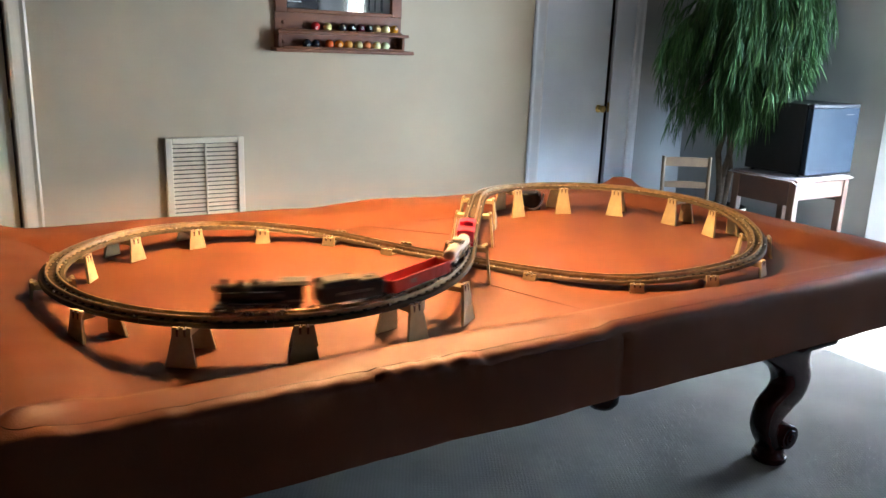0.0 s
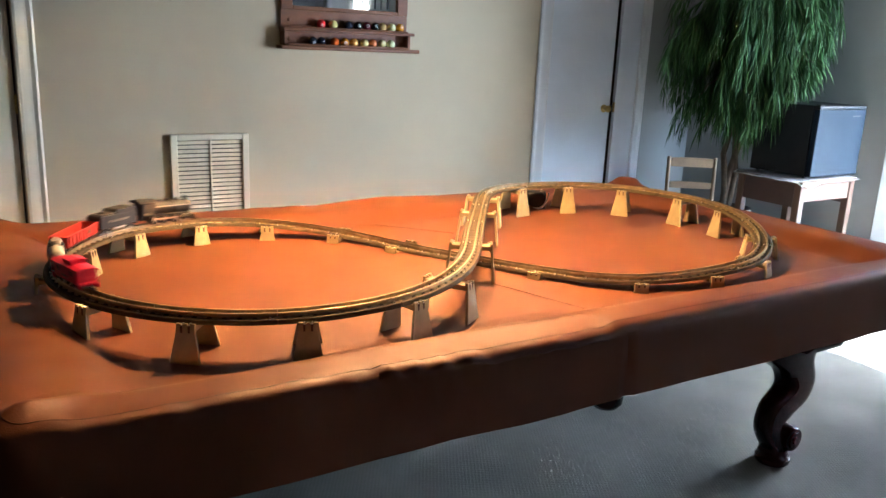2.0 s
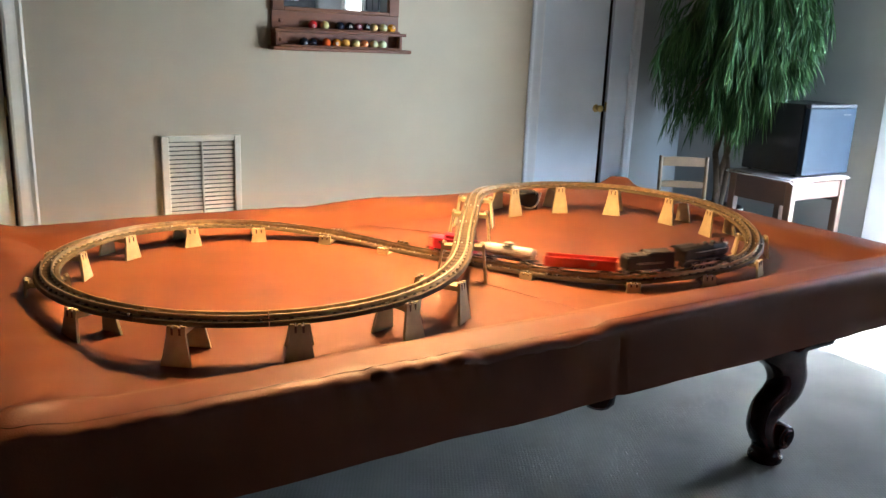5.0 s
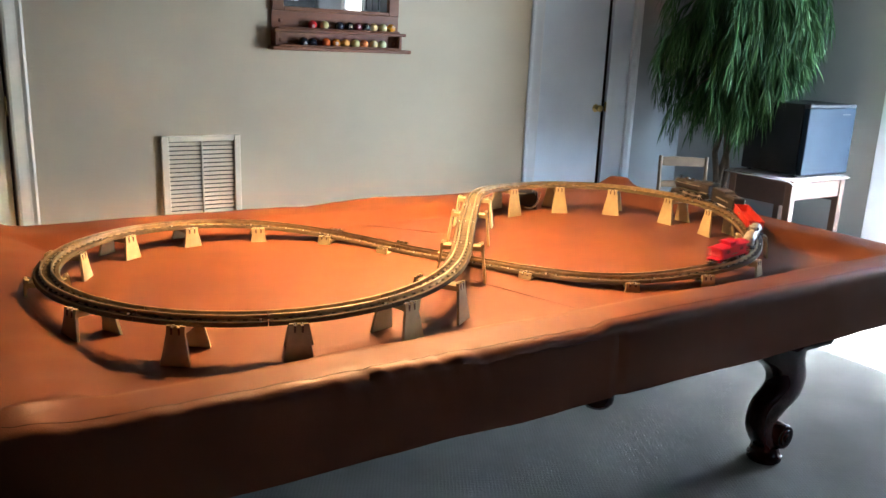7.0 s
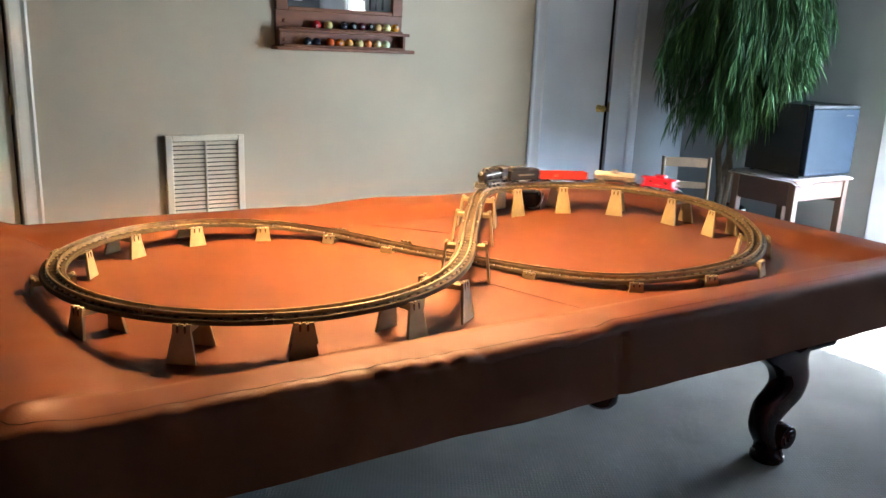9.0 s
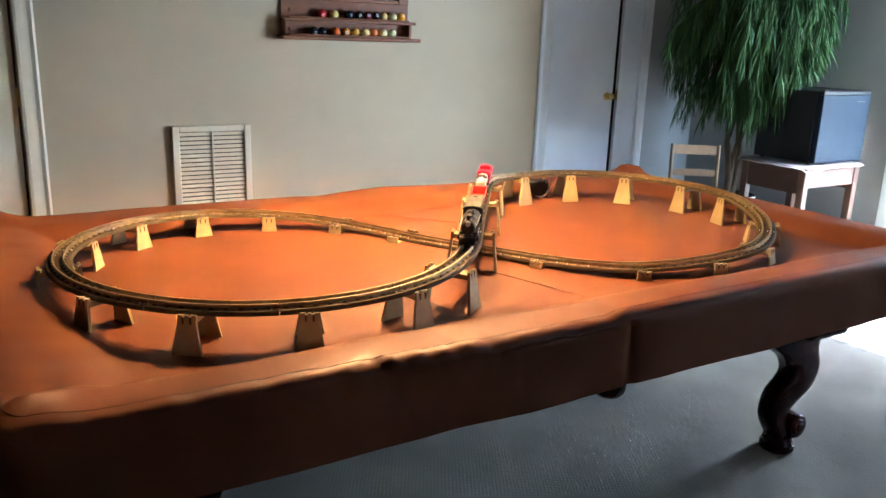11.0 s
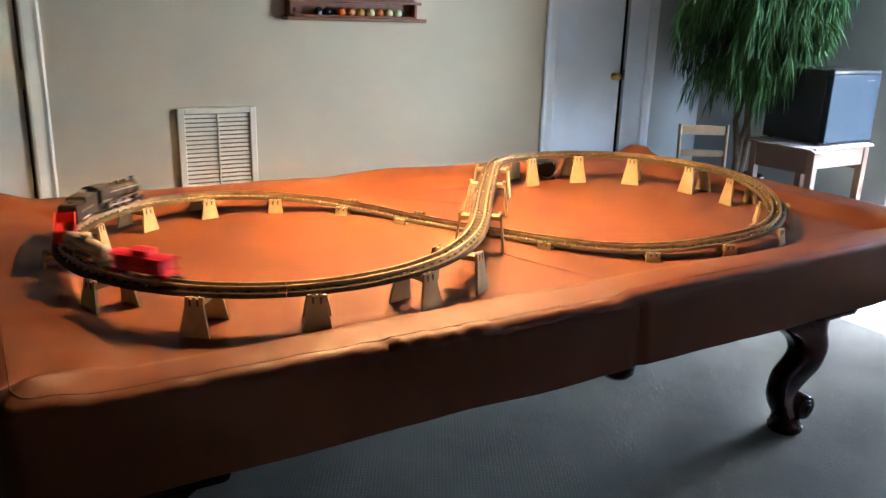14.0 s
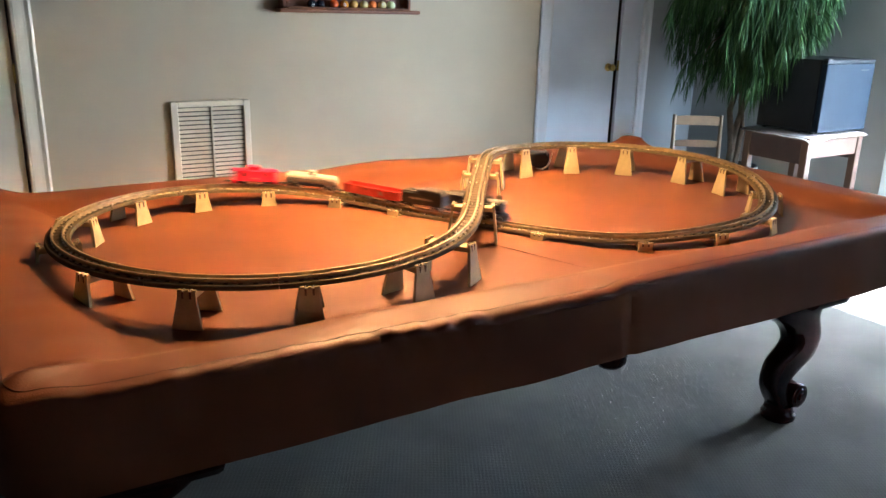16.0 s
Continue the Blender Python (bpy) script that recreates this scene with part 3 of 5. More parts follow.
def pool_table():
    t = thing("pool_table", Matrix.Identity(4), "dark mahogany pool table with carved scroll legs under a cover", "pool table")
    part("bed", cbox(-1.1, 1.1, -0.54, 0.54, 0.66, BED - 0.006), M_BED, t)
    for y in (-1, 1):
        part("apron", cbox(-1.16, 1.16, min(y * 0.60, y * 0.64), max(y * 0.60, y * 0.64), 0.655, 0.765, 0.006), M_MAHOG, t)
    for x in (-1, 1):
        part("apron", cbox(min(x * 1.16, x * 1.2), max(x * 1.16, x * 1.2), -0.64, 0.64, 0.655, 0.765, 0.006), M_MAHOG, t)
    for x in (-1, 1):
        for y in (-1, 1):
            part("corner_block", cbox(x * 1.02 - 0.10, x * 1.02 + 0.10, y * 0.40 - 0.11, y * 0.40 + 0.11, 0.485, 0.66, 0.02, 2), M_MAHOG, t)
    made = None
    for rz, x, y in ((0, 1.022, -0.335), (0, 1.022, 0.42), (180, -1.022, -0.335), (180, -1.022, 0.42)):
        if made is None:
            made = [part("leg", scroll_leg(), M_MAHOG, t, "carved scroll leg", smooth=True)]
            made += [part("scroll", scroll_roll(), M_MAHOG, made[0], "rolled scroll of the foot", smooth=True), part("foot_pad", foot_pad(), M_MAHOG, made[0], "round foot pad", smooth=True)]
            made[0].matrix_local = pose(x, y, 0, 0, 0, rz)
        else:
            leg = new("leg", made[0].data)
            leg.parent = t
            leg.matrix_local = pose(x, y, 0, 0, 0, rz)
            for o in made[1:]:
                c = new(o.name.split(".")[0], o.data)
                c.parent = leg
    # leather side pockets bulging under the cover's hem
    for y in (-1, 1):
        bm = bmesh.new()
        lathe(bm, [(0.01, 0.600), (0.028, 0.603), (0.038, 0.615), (0.04, 0.65), (0.04, 0.74)], 16, pose(-0.085, y * 0.668, 0))
        part("side_pocket", bm, M_MAHOG, t, "rounded leather side pocket", smooth=True)


# ---- the figure-eight railway ----
LX, LY, RAD = -0.636, 0.002, 0.499
KNOTS = [(-0.058, -0.052), (-0.165, -0.202)] + [(LX + RAD * math.cos(radians(a)), LY + RAD * math.sin(radians(a))) for a in range(-40, -332, -18)]
KNOTS += [(-0.172, 0.186), (-0.10, 0.058), (-0.03, -0.068), (0.03, -0.178), (0.09, -0.286), (0.215, -0.425), (0.475, -0.478), (0.66, -0.462), (0.858, -0.328), (0.986, -0.10), (1.000, 0.125),
          (0.905, 0.355), (0.71, 0.48), (0.52, 0.497), (0.372, 0.466), (0.276, 0.391), (0.163, 0.245), (0.053, 0.097)]


def closed_line(knots, ds=0.01):
    """A closed curve through the knots, eased, as points at even steps."""
    k = np.array(knots, float)
    n, out = len(k), []
    for i in range(n):
        a, b, c, d = k[i - 1], k[i], k[(i + 1) % n], k[(i + 2) % n]
        for u in np.linspace(0, 1, 40, endpoint=False):
            out.append(0.5 * (2 * b + (c - a) * u + (2 * a - 5 * b + 4 * c - d) * u * u + (3 * b - a - 3 * c + d) * u ** 3))
    p = np.array(out)

    def even(p, m=None):
        q = np.vstack([p, p[:1]])
        s = np.concatenate([[0], np.cumsum(np.linalg.norm(np.diff(q, axis=0), axis=1))])
        m = m or int(round(s[-1] / ds))
        t = np.arange(m) * s[-1] / m
        return np.stack([np.interp(t, s, q[:, 0]), np.interp(t, s, q[:, 1])], 1), s[-1]
    p, _ = even(p)
    for _ in range(2):
        w = 7
        p = sum(np.roll(p, j, axis=0) for j in range(-w, w + 1)) / (2 * w + 1)
    return even(p)


LINE, LAP = closed_line(KNOTS)
STEP = LAP / len(LINE)


def plan(s):
    """The track's centre line from above, from the crossing's upper level towards the near left."""
    u = (s % LAP) / STEP
    i = int(u) % len(LINE)
    a, b = LINE[i], LINE[(i + 1) % len(LINE)]
    w = u - int(u)
    return float(a[0] + (b[0] - a[0]) * w), float(a[1] + (b[1] - a[1]) * w)


def near(x, y, lo=0.0, hi=99.0):
    """How far along the line the place nearest to (x, y) lies."""
    d = (LINE[:, 0] - x) ** 2 + (LINE[:, 1] - y) ** 2
    s = np.arange(len(LINE)) * STEP
    d[(s < lo) | (s > hi)] = 9
    return float(s[int(np.argmin(d))])


RISE = [(0, .12), (.21, .117), (.43, .109), (.59, .1), (.8, .095), (1.02, .092), (1.2, .091), (1.45, .09), (1.6, .087), (1.75, .084), (1.88, .080), (2.04, .079), (2.19, .073), (2.33, .066), (2.47, .056), (2.61, .041), (2.76, .028), (2.92, .021),
        (3.06, .021), (3.27, .023), (3.41, .026), (3.53, .032), (3.65, .037), (3.79, .041), (3.93, .048), (4.07, .059), (4.2, .07), (4.34, .083), (4.51, .1), (4.68, .108), (4.87, .11), (5.2, .112), (5.5, .115), (5.8, .12), (LAP, .12)]
RS, RZ = [r[0] for r in RISE], [r[1] for r in RISE]


def height(s):
    return float(np.mean([np.interp((s + o) % LAP, RS, RZ) for o in (-.1, -.05, 0, .05, .1)]))


def centre(s, up=0.0):
    """A point of the line on the rail heads."""
    x, y = plan(s)
    return Vector((x, y, BED + height(s) + up))


def frame_at(s):
    """Place and axes (forward, left, up) of the line."""
    f = (centre(s + 0.004) - centre(s - 0.004)).normalized()
    l = Vector((0, 0, 1)).cross(f).normalized()
    return centre(s), f, l, f.cross(l)


def sweep(bm, outline, s0, s1, n, mi=0):
    """A cross-section (left, up) swept along the line."""
    rings = []
    for k in range(n + 1):
        p, f, l, u = frame_at(s0 + (s1 - s0) * k / n)
        rings.append([bm.verts.new(p + l * a + u * b) for a, b in outline])
    m = len(outline)
    for a, b in zip(rings, rings[1:]):
        for i in range(m):
            bm.faces.new((a[i], a[(i + 1) % m], b[(i + 1) % m], b[i])).material_index = mi
    bm.faces.new(rings[0][::-1])
    bm.faces.new(rings[-1])


GAUGE = 0.0118
BEDSHAPE = [(-0.0285, -0.0195), (-0.0272, -0.0125), (-0.0255, -0.0104), (-0.0180, -0.0096), (-0.0165, -0.0112), (-0.0085, -0.0112), (-0.0070, -0.0098), (0.0070, -0.0098), (0.0085, -0.0112), (0.0165, -0.0112), (0.0180, -0.0096), (0.0255, -0.0104), (0.0272, -0.0125), (0.0285, -0.0195)]
RAILSHAPE = [(-0.0038, -0.0112), (-0.0036, -0.0100), (-0.0011, -0.0092), (-0.0010, -0.0036), (-0.0020, -0.0026), (-0.0018, -0.0002), (0.0018, -0.0002), (0.0020, -0.0026), (0.0010, -0.0036), (0.0011, -0.0092), (0.0036, -0.0100), (0.0038, -0.0112)]


def railway():
    cuts = [LAP * k / 25 - 0.09 for k in range(26)]
    tie_me = clip_me = None
    for s0, s1 in zip(cuts, cuts[1:]):
        straight = abs(math.atan2(*(frame_at(s1)[1].xy)) - math.atan2(*(frame_at(s0)[1].xy))) < 0.15
        n = 8
        g = 0.0006
        t = thing("track_section", Matrix.Identity(4), ("straight" if straight else "curved") + " two-rail toy track section on brown rubber roadbed", "toy track", "track sections")
        bm = bmesh.new()
        sweep(bm, BEDSHAPE, s0 + g, s1 - g, n * 2)
        part("roadbed", bm, M_ROADBED, t, "brown moulded rubber roadbed", smooth=True)
        for o in (-GAUGE, GAUGE):
            bm = bmesh.new()
            sweep(bm, [(a + o, b) for a, b in RAILSHAPE], s0 + g, s1 - g, n * 2)
            part("rail", bm, M_RAIL, t, "tarnished steel rail")
        k = 9
        for i in range(k):
            s = s0 + (s1 - s0) * (i + 0.5) / k
            p, f, l, u = frame_at(s)
            if tie_me is None:
                ob = part("tie", cbox(-0.0045, 0.0045, -0.0200, 0.0200, -0.0125, -0.0091, 0.0006), M_TIE, t)
                tie_me = ob.data
            else:
                ob = new("tie", tie_me)
                ob.parent = t
            ob.matrix_local = Matrix.Translation(p) @ Matrix((f, l, u)).transposed().to_4x4()
            if 2.45 < s < 3.6 and i % 2 == 0 or i == 0:
                for o in (-0.0205, -0.0025, 0.0205):
                    if clip_me is None:
                        c = part("track_clip", cbox(-0.0022, 0.0022, -0.0014, 0.0014, -0.0100, -0.0062, 0.0005), M_CLIP, t, "bright metal clip")
                        clip_me = c.data
                    else:
                        c = new("track_clip", clip_me)
                        c.parent = t
                    c.matrix_local = Matrix.Translation(p + l * o) @ Matrix((f, l, u)).transposed().to_4x4()


def trestle(s, w0=0.0385, turn=0.0, extra=0.0):
    """A bent: two tapered plates along the line, joined by a bar under the roadbed."""
    p, f, l, u = frame_at(s)
    f = Vector((f.x, f.y, 0)).normalized()
    h = p.z - BED - 0.0200
    m = Matrix.Translation((p.x, p.y, BED + 0.0003)) @ Matrix((f, l, Vector((0, 0, 1)))).transposed().to_4x4() @ pose(0, 0, 0, 0, 0, turn)
    t = thing("trestle", m, "tan tapered toy trestle standing on the brown cover", "toy trestle", "graduated trestles")
    spread = 0.0035 + 0.09 * h
    hw0 = 0.0185 + 0.16 * h
    top = h + 0.006 + extra
    for sg in (-1, 1):
        bm = bmesh.new()
        ob_pts = [(-hw0, 0), (hw0, 0), (0.0185, top - 0.016), (0.0185, top), (0.010, top), (0.009, top - 0.0035), (0.004, top - 0.0035), (0.003, top), (-0.003, top), (-0.004, top - 0.0035), (-0.009, top - 0.0035), (-0.010, top), (-0.0185, top), (-0.0185, top - 0.016)]
        lean = lambda v: w0 + spread * (1 - v / top)
        a = [bm.verts.new((x, sg * lean(z), z)) for x, z in ob_pts]
        b = [bm.verts.new((x, sg * (lean(z) + 0.0062), z)) for x, z in ob_pts]
        bm.faces.new(a)
        bm.faces.new(b[::-1])
        for i in range(len(a)):
            bm.faces.new((a[i], a[(i + 1) % len(a)], b[(i + 1) % len(a)], b[i]))
        plate = part("plate", bm, M_PIER, t, "tapered tan end plate")
        # two dark boxes near the head, on both faces, painted as shaded slots
        d = min(0.018, h * 0.55)
        for x in (-0.0075, 0.0075):
            bm = bmesh.new()
            zc = top - 0.0035 - d / 2
            y0, y1 = lean(zc) - 0.0006, lean(zc) + 0.0068
            box(bm, x - 0.0021, x + 0.0021, min(sg * y0, sg * y1), max(sg * y0, sg * y1), zc - d / 2, zc + d / 2)
            part("slot", bm, M_SLOT, plate, "dark box painted as a shaded slot")
            bm = bmesh.new()
            tube(bm, [(x, sg * (lean(top) - 0.006), top - 0.002), (x, sg * (lean(top) + 0.004), top + 0.001), (x, sg * (lean(top) + 0.007), top - 0.003)], 0.0009, 6)
            part("clip", bm, M_CLIP, plate, "bright wire clip")
    part("crossbar", cbox(-0.016, 0.016, -w0 - 0.002, w0 + 0.002, h - 0.0125, h - 0.0005, 0.001), M_PIER, t)
    return t


def trestles():
    """Bents round the line; each stands a little askew of it."""
    ring = [(-74.5, 0.036, 0, 0), (-101.2, 0.0385, -10, 0), (-126.8, 0.0385, 0, 0), (-153.7, 0.0365, 0, 0), (178, 0.0385, 0, 0), (150.5, 0.0385, 0, 0), (123, 0.0385, 0, 0), (97.6, 0.0385, 0, 0), (72, 0.040, 0, 0.002), (46, 0.049, 0, 0.007)]
    for a, w0, turn, extra in ring:
        trestle(near(LX + RAD * math.cos(radians(a)), LY + RAD * math.sin(radians(a))), w0, turn, extra)
    far = [(-0.165, 0.175, 0.052, 0, 0.009), (0.055, -0.225, 0.0385, 0, 0.006), (0.225, -0.44, 0.041, -6, 0.003), (0.455, -0.478, 0.036, -16, 0), (0.66, -0.468, 0.0385, 0, 0), (0.858, -0.33, 0.0385, 0, 0), (0.985, -0.085, 0.0385, 4, 0), (1.0, 0.125, 0.0385, -4, 0),
           (0.905, 0.355, 0.0385, 0, 0), (0.71, 0.48, 0.0385, 0, 0), (0.485, 0.495, 0.0385, 0, 0)]
    for x, y, w0, turn, extra in far:
        trestle(near(x, y, 2.8, 5.6), w0, turn, extra)
    for s in (0.47, 0.15, 6.05, 5.79):
        trestle(s, 0.050)


# ---- the train ----
def wheel_mesh(r, w=0.004, spokes=0):
    bm = bmesh.new()
    lathe(bm, [(r * 0.3, -w * 0.6), (r, -w / 2), (r, w / 2 - 0.001), (r * 1.14, w / 2), (r * 1.14, w / 2 + 0.001), (r * 0.3, w / 2 + 0.001)], 20)
    return bm


def truck(parent, x, name="truck"):
    """A four-wheel truck under a car at x."""
    bm = bmesh.new()
    for sg in (-1, 1):
        prism(bm, [(-0.017, 0.006), (-0.015, 0.0125), (0.015, 0.0125), (0.017, 0.006), (0.012, 0.005), (0.006, 0.0085), (-0.006, 0.0085), (-0.012, 0.005)], XZ, sg * 0.0155 - 0.0015, sg * 0.0155 + 0.0015)
    box(bm, -0.005, 0.005, -0.0155, 0.0155, 0.009, 0.014)
    tr = part(name, bm, M_TRUCK, parent, "black plastic truck", m=pose(x, 0, 0))
    for dx in (-0.0115, 0.0115):
        bm = bmesh.new()
        for sg in (-1, 1):
            lathe(bm, [(0.003, -0.002), (0.0065, -0.002), (0.0065, 0.001), (0.0078, 0.0012), (0.0078, 0.002), (0.003, 0.002)], 14, pose(dx, sg * 0.0112, 0.0066, 90 * sg, 0, 0))
        tube(bm, [(dx, -0.012, 0.0066), (dx, 0.012, 0.0066)], 0.0014, 6)
        part("wheelset", bm, M_STEEL, tr, "steel wheels on an axle", smooth=True)
    return tr


def coupler(parent, x, d):
    bm = bmesh.new()
    box(bm, min(x, x + d * 0.014), max(x, x + d * 0.014), -0.002, 0.002, 0.0085, 0.0115)
    box(bm, min(x + d * 0.011, x + d * 0.017), max(x + d * 0.011, x + d * 0.017), -0.005, 0.005, 0.007, 0.0135, 0.001)
    part("coupler", bm, M_TRUCK, parent)


def bars(parent, x0, x1, y, z0, z1, n=5):
    """Lettering too small to read, as short bars on a side."""
    bm = bmesh.new()
    w = (x1 - x0) / n
    for i in range(n):
        box(bm, x0 + i * w, x0 + (i + 0.72) * w, y - 0.0004, y + 0.0004, z0, z1)
    part("lettering", bm, M_LETTER, parent, "small faded lettering bars")


def locomotive():
    t = thing("steam_locomotive", Matrix.Identity(4), "black toy steam locomotive with steel side rods on the track", "toy train", "toy train")
    L = 0.096
    bm = bmesh.new()
    prof = [(0.004, 0.0), (0.013, 0.001), (0.0158, 0.004), (0.0162, 0.012), (0.0162, 0.05), (0.0172, 0.052), (0.0172, 0.056), (0.0162, 0.058), (0.0175, 0.085), (0.0185, 0.11), (0.0185, 0.128)]
    lathe(bm, prof, 22, pose(L - 0.012, 0, 0.040, 0, -90, 0))
    part("boiler", bm, M_LOCO, t, "round black boiler", smooth=True)
    bm = bmesh.new()
    box(bm, -L + 0.006, -L + 0.052, -0.0215, 0.0215, 0.022, 0.058, 0.002)
    part("cab", bm, M_LOCO, t, "black cab")
    bm = bmesh.new()
    prism(bm, [(-0.024, 0.057), (-0.017, 0.062), (0, 0.0645), (0.017, 0.062), (0.024, 0.057), (0.0235, 0.0555), (-0.0235, 0.0555)], YZ, -L - 0.004, -L + 0.056)
    part("cab_roof", bm, M_LOCO2, t)
    for sg in (-1, 1):
        for x in (-L + 0.016, -L + 0.034):
            part("cab_window", cbox(x, x + 0.011, sg * 0.0215 - 0.0006, sg * 0.0215 + 0.0006, 0.042, 0.053), M_TENDERTOP, t, "small cab window")
    bm = bmesh.new()
    lathe(bm, [(0.0055, 0.0), (0.0048, 0.004), (0.0055, 0.012), (0.0062, 0.013), (0.005, 0.0135)], 14, pose(L - 0.026, 0, 0.053))
    part("smokestack", bm, M_LOCO, t, smooth=True)
    for x, r, h in ((0.038, 0.0075, 0.008), (0.008, 0.0085, 0.009), (-0.018, 0.006, 0.007)):
        bm = bmesh.new()
        lathe(bm, [(r, 0.0), (r, h * 0.5), (r * 0.7, h * 0.85), (r * 0.2, h)], 14, pose(x, 0, 0.0555))
        part("dome", bm, M_LOCO, t, smooth=True)
    bm = bmesh.new()
    box(bm, -0.05, 0.062, -0.020, 0.020, 0.022, 0.0265, 0.001)
    box(bm, 0.055, 0.09, -0.019, 0.019, 0.016, 0.020, 0.001)
    box(bm, -0.085, 0.08, -0.009, 0.009, 0.010, 0.024)
    part("frame", bm, M_LOCO2, t)
    for sg in (-1, 1):
        bm = bmesh.new()
        tube(bm, [(-0.044, sg * 0.0182, 0.045), (0.075, sg * 0.0172, 0.045)], 0.0009, 6)
        part("handrail", bm, M_STEEL, t, "thin bright handrail")
        bm = bmesh.new()
        tube(bm, [(0.045, sg * 0.0175, 0.0155), (0.072, sg * 0.0175, 0.0155)], 0.0062, 12)
        part("cylinder", bm, M_LOCO, t, smooth=True)
        bars(t, -L + 0.012, -L + 0.046, sg * 0.0218, 0.0265, 0.031, 6)
        bm = bmesh.new()
        box(bm, -0.048, 0.03, min(sg * 0.0162, sg * 0.0178), max(sg * 0.0162, sg * 0.0178), 0.0115, 0.0148)
        box(bm, 0.0, 0.06, min(sg * 0.0180, sg * 0.0192), max(sg * 0.0180, sg * 0.0192), 0.0135, 0.0158)
        part("side_rod", bm, M_STEEL, t, "bright steel side rod")
    bm = bmesh.new()
    prism(bm, [(-0.019, 0.004), (0.019, 0.004), (0.017, 0.018), (-0.017, 0.018)], YZ, L - 0.010, L - 0.004)
    for k in range(-3, 4):
        tube(bm, [(L - 0.004, k * 0.0045, 0.017), (L + 0.004, k * 0.0056, 0.003)], 0.0012, 6)
    part("pilot", bm, M_LOCO2, t, "slatted cowcatcher")
    bm = bmesh.new()
    lathe(bm, [(0.004, 0.0), (0.0055, 0.001), (0.0055, 0.007), (0.0045, 0.008)], 14, pose(L - 0.013, 0, 0.050, 0, 90, 0))
    part("headlight", bm, M_STEEL, t, "round headlight", smooth=True)
    wheels = []
    for x in (-0.045, -0.010, 0.025):
        for sg in (-1, 1):
            w = part("driver", wheel_mesh(0.0135), M_LOCO2, t, "spoked driving wheel", smooth=True, m=pose(x, sg * 0.0122, 0.0135, 90 * sg, 0, 0))
            bm = bmesh.new()
            for k in range(6):
                a = k * math.pi / 3
                tube(bm, [(0.003 * math.cos(a), 0.003 * math.sin(a), -0.0026), (0.0118 * math.cos(a), 0.0118 * math.sin(a), -0.0026)], 0.0011, 5)
            part("spokes", bm, M_STEEL, w, "bright spokes")
            wheels.append((w, x, sg))
    truck(t, 0.066, "pilot_truck")
    coupler(t, -L, -1)
    t.scale = (0.94, 1.12, 1.12)
    return t, wheels


def tender():
    t = thing("coal_tender", Matrix.Identity(4), "black toy coal tender with a dark grey coal top", "toy train", "toy train")
    L = 0.068
    bm = bmesh.new()
    box(bm, -L, L, -0.021, 0.021, 0.015, 0.047, 0.002)
    part("body", bm, M_LOCO, t, "black tender body")
    part("deck", cbox(-L + 0.003, L - 0.072, -0.0185, 0.0185, 0.0465, 0.0505, 0.0015), M_TENDERTOP, t, "dark grey water deck")
    bm = bmesh.new()
    prism(bm, [(-0.010, 0.047), (-0.004, 0.0575), (0.056, 0.0575), (0.062, 0.047)], XZ, -0.018, 0.018)
    ob = part("coal_load", bm, M_TENDERTOP, t, "heaped grey-black coal")
    part("coal_rim", cbox(-0.012, 0.064, -0.0212, -0.0185, 0.046, 0.056), M_LOCO, t)
    part("coal_rim", cbox(-0.012, 0.064, 0.0185, 0.0212, 0.046, 0.056), M_LOCO, t)
    bm = bmesh.new()
    lathe(bm, [(0.007, 0), (0.007, 0.003), (0.004, 0.004)], 12, pose(-0.04, 0, 0.0502))
    part("hatch", bm, M_LOCO2, t, smooth=True)
    for sg in (-1, 1):
        bars(t, -0.038, 0.036, sg * 0.0212, 0.029, 0.0345, 8)
        part("sill", cbox(-0.02, 0.024, min(sg * 0.0165, sg * 0.0185), max(sg * 0.0165, sg * 0.0185), 0.0102, 0.0142), M_WHITE, t, "pale sill under the tank")
    truck(t, -0.043)
    truck(t, 0.043)
    coupler(t, -L, -1)
    coupler(t, L, 1)
    t.scale = (1.04, 1.1, 1.1)
    return t


def gondola():
    t = thing("gondola_car", Matrix.Identity(4), "open brick-red toy gondola car with ribbed sides", "toy train", "toy train")
    L, W = 0.097, 0.0215
    part("floor", cbox(-L, L, -W, W, 0.0145, 0.018), M_RED, t)
    for y0, y1 in ((-W, -W + 0.0018), (W - 0.0018, W)):
        part("side", cbox(-L, L, y0, y1, 0.0145, 0.0415, 0.0004), M_RED, t)
    for x0, x1 in ((-L, -L + 0.0018), (L - 0.0018, L)):
        part("end", cbox(x0, x1, -W + 0.0018, W - 0.0018, 0.0181, 0.0415, 0.0004), M_RED, t)
    for sg in (-1, 1):
        part("rim", cbox(-L - 0.0006, L + 0.0006, sg * W - 0.0016, sg * W + 0.0016, 0.040, 0.0426, 0.0005), M_RED, t)
        me = None
        for k in range(9):
            x = -L + 0.010 + k * (2 * L - 0.02) / 8
            if me is None:
                ob = part("rib", cbox(-0.0013, 0.0013, -0.0009, 0.0009, 0.0150, 0.0398), M_RED, t)
                me = ob.data
            else:
                ob = new("rib", me)
                ob.parent = t
            ob.location = (x, sg * (W + 0.0008), 0)
        bars(t, 0.028, 0.046, sg * (W + 0.0004), 0.024, 0.034, 2)
        part("sill", cbox(-0.045, 0.045, min(sg * 0.013, sg * 0.015), max(sg * 0.013, sg * 0.015), 0.0095, 0.0142), M_SILVER, t, "pale steel centre sill")
    truck(t, -0.068)
    truck(t, 0.068)
    coupler(t, -L, -1)
    coupler(t, L, 1)
    return t


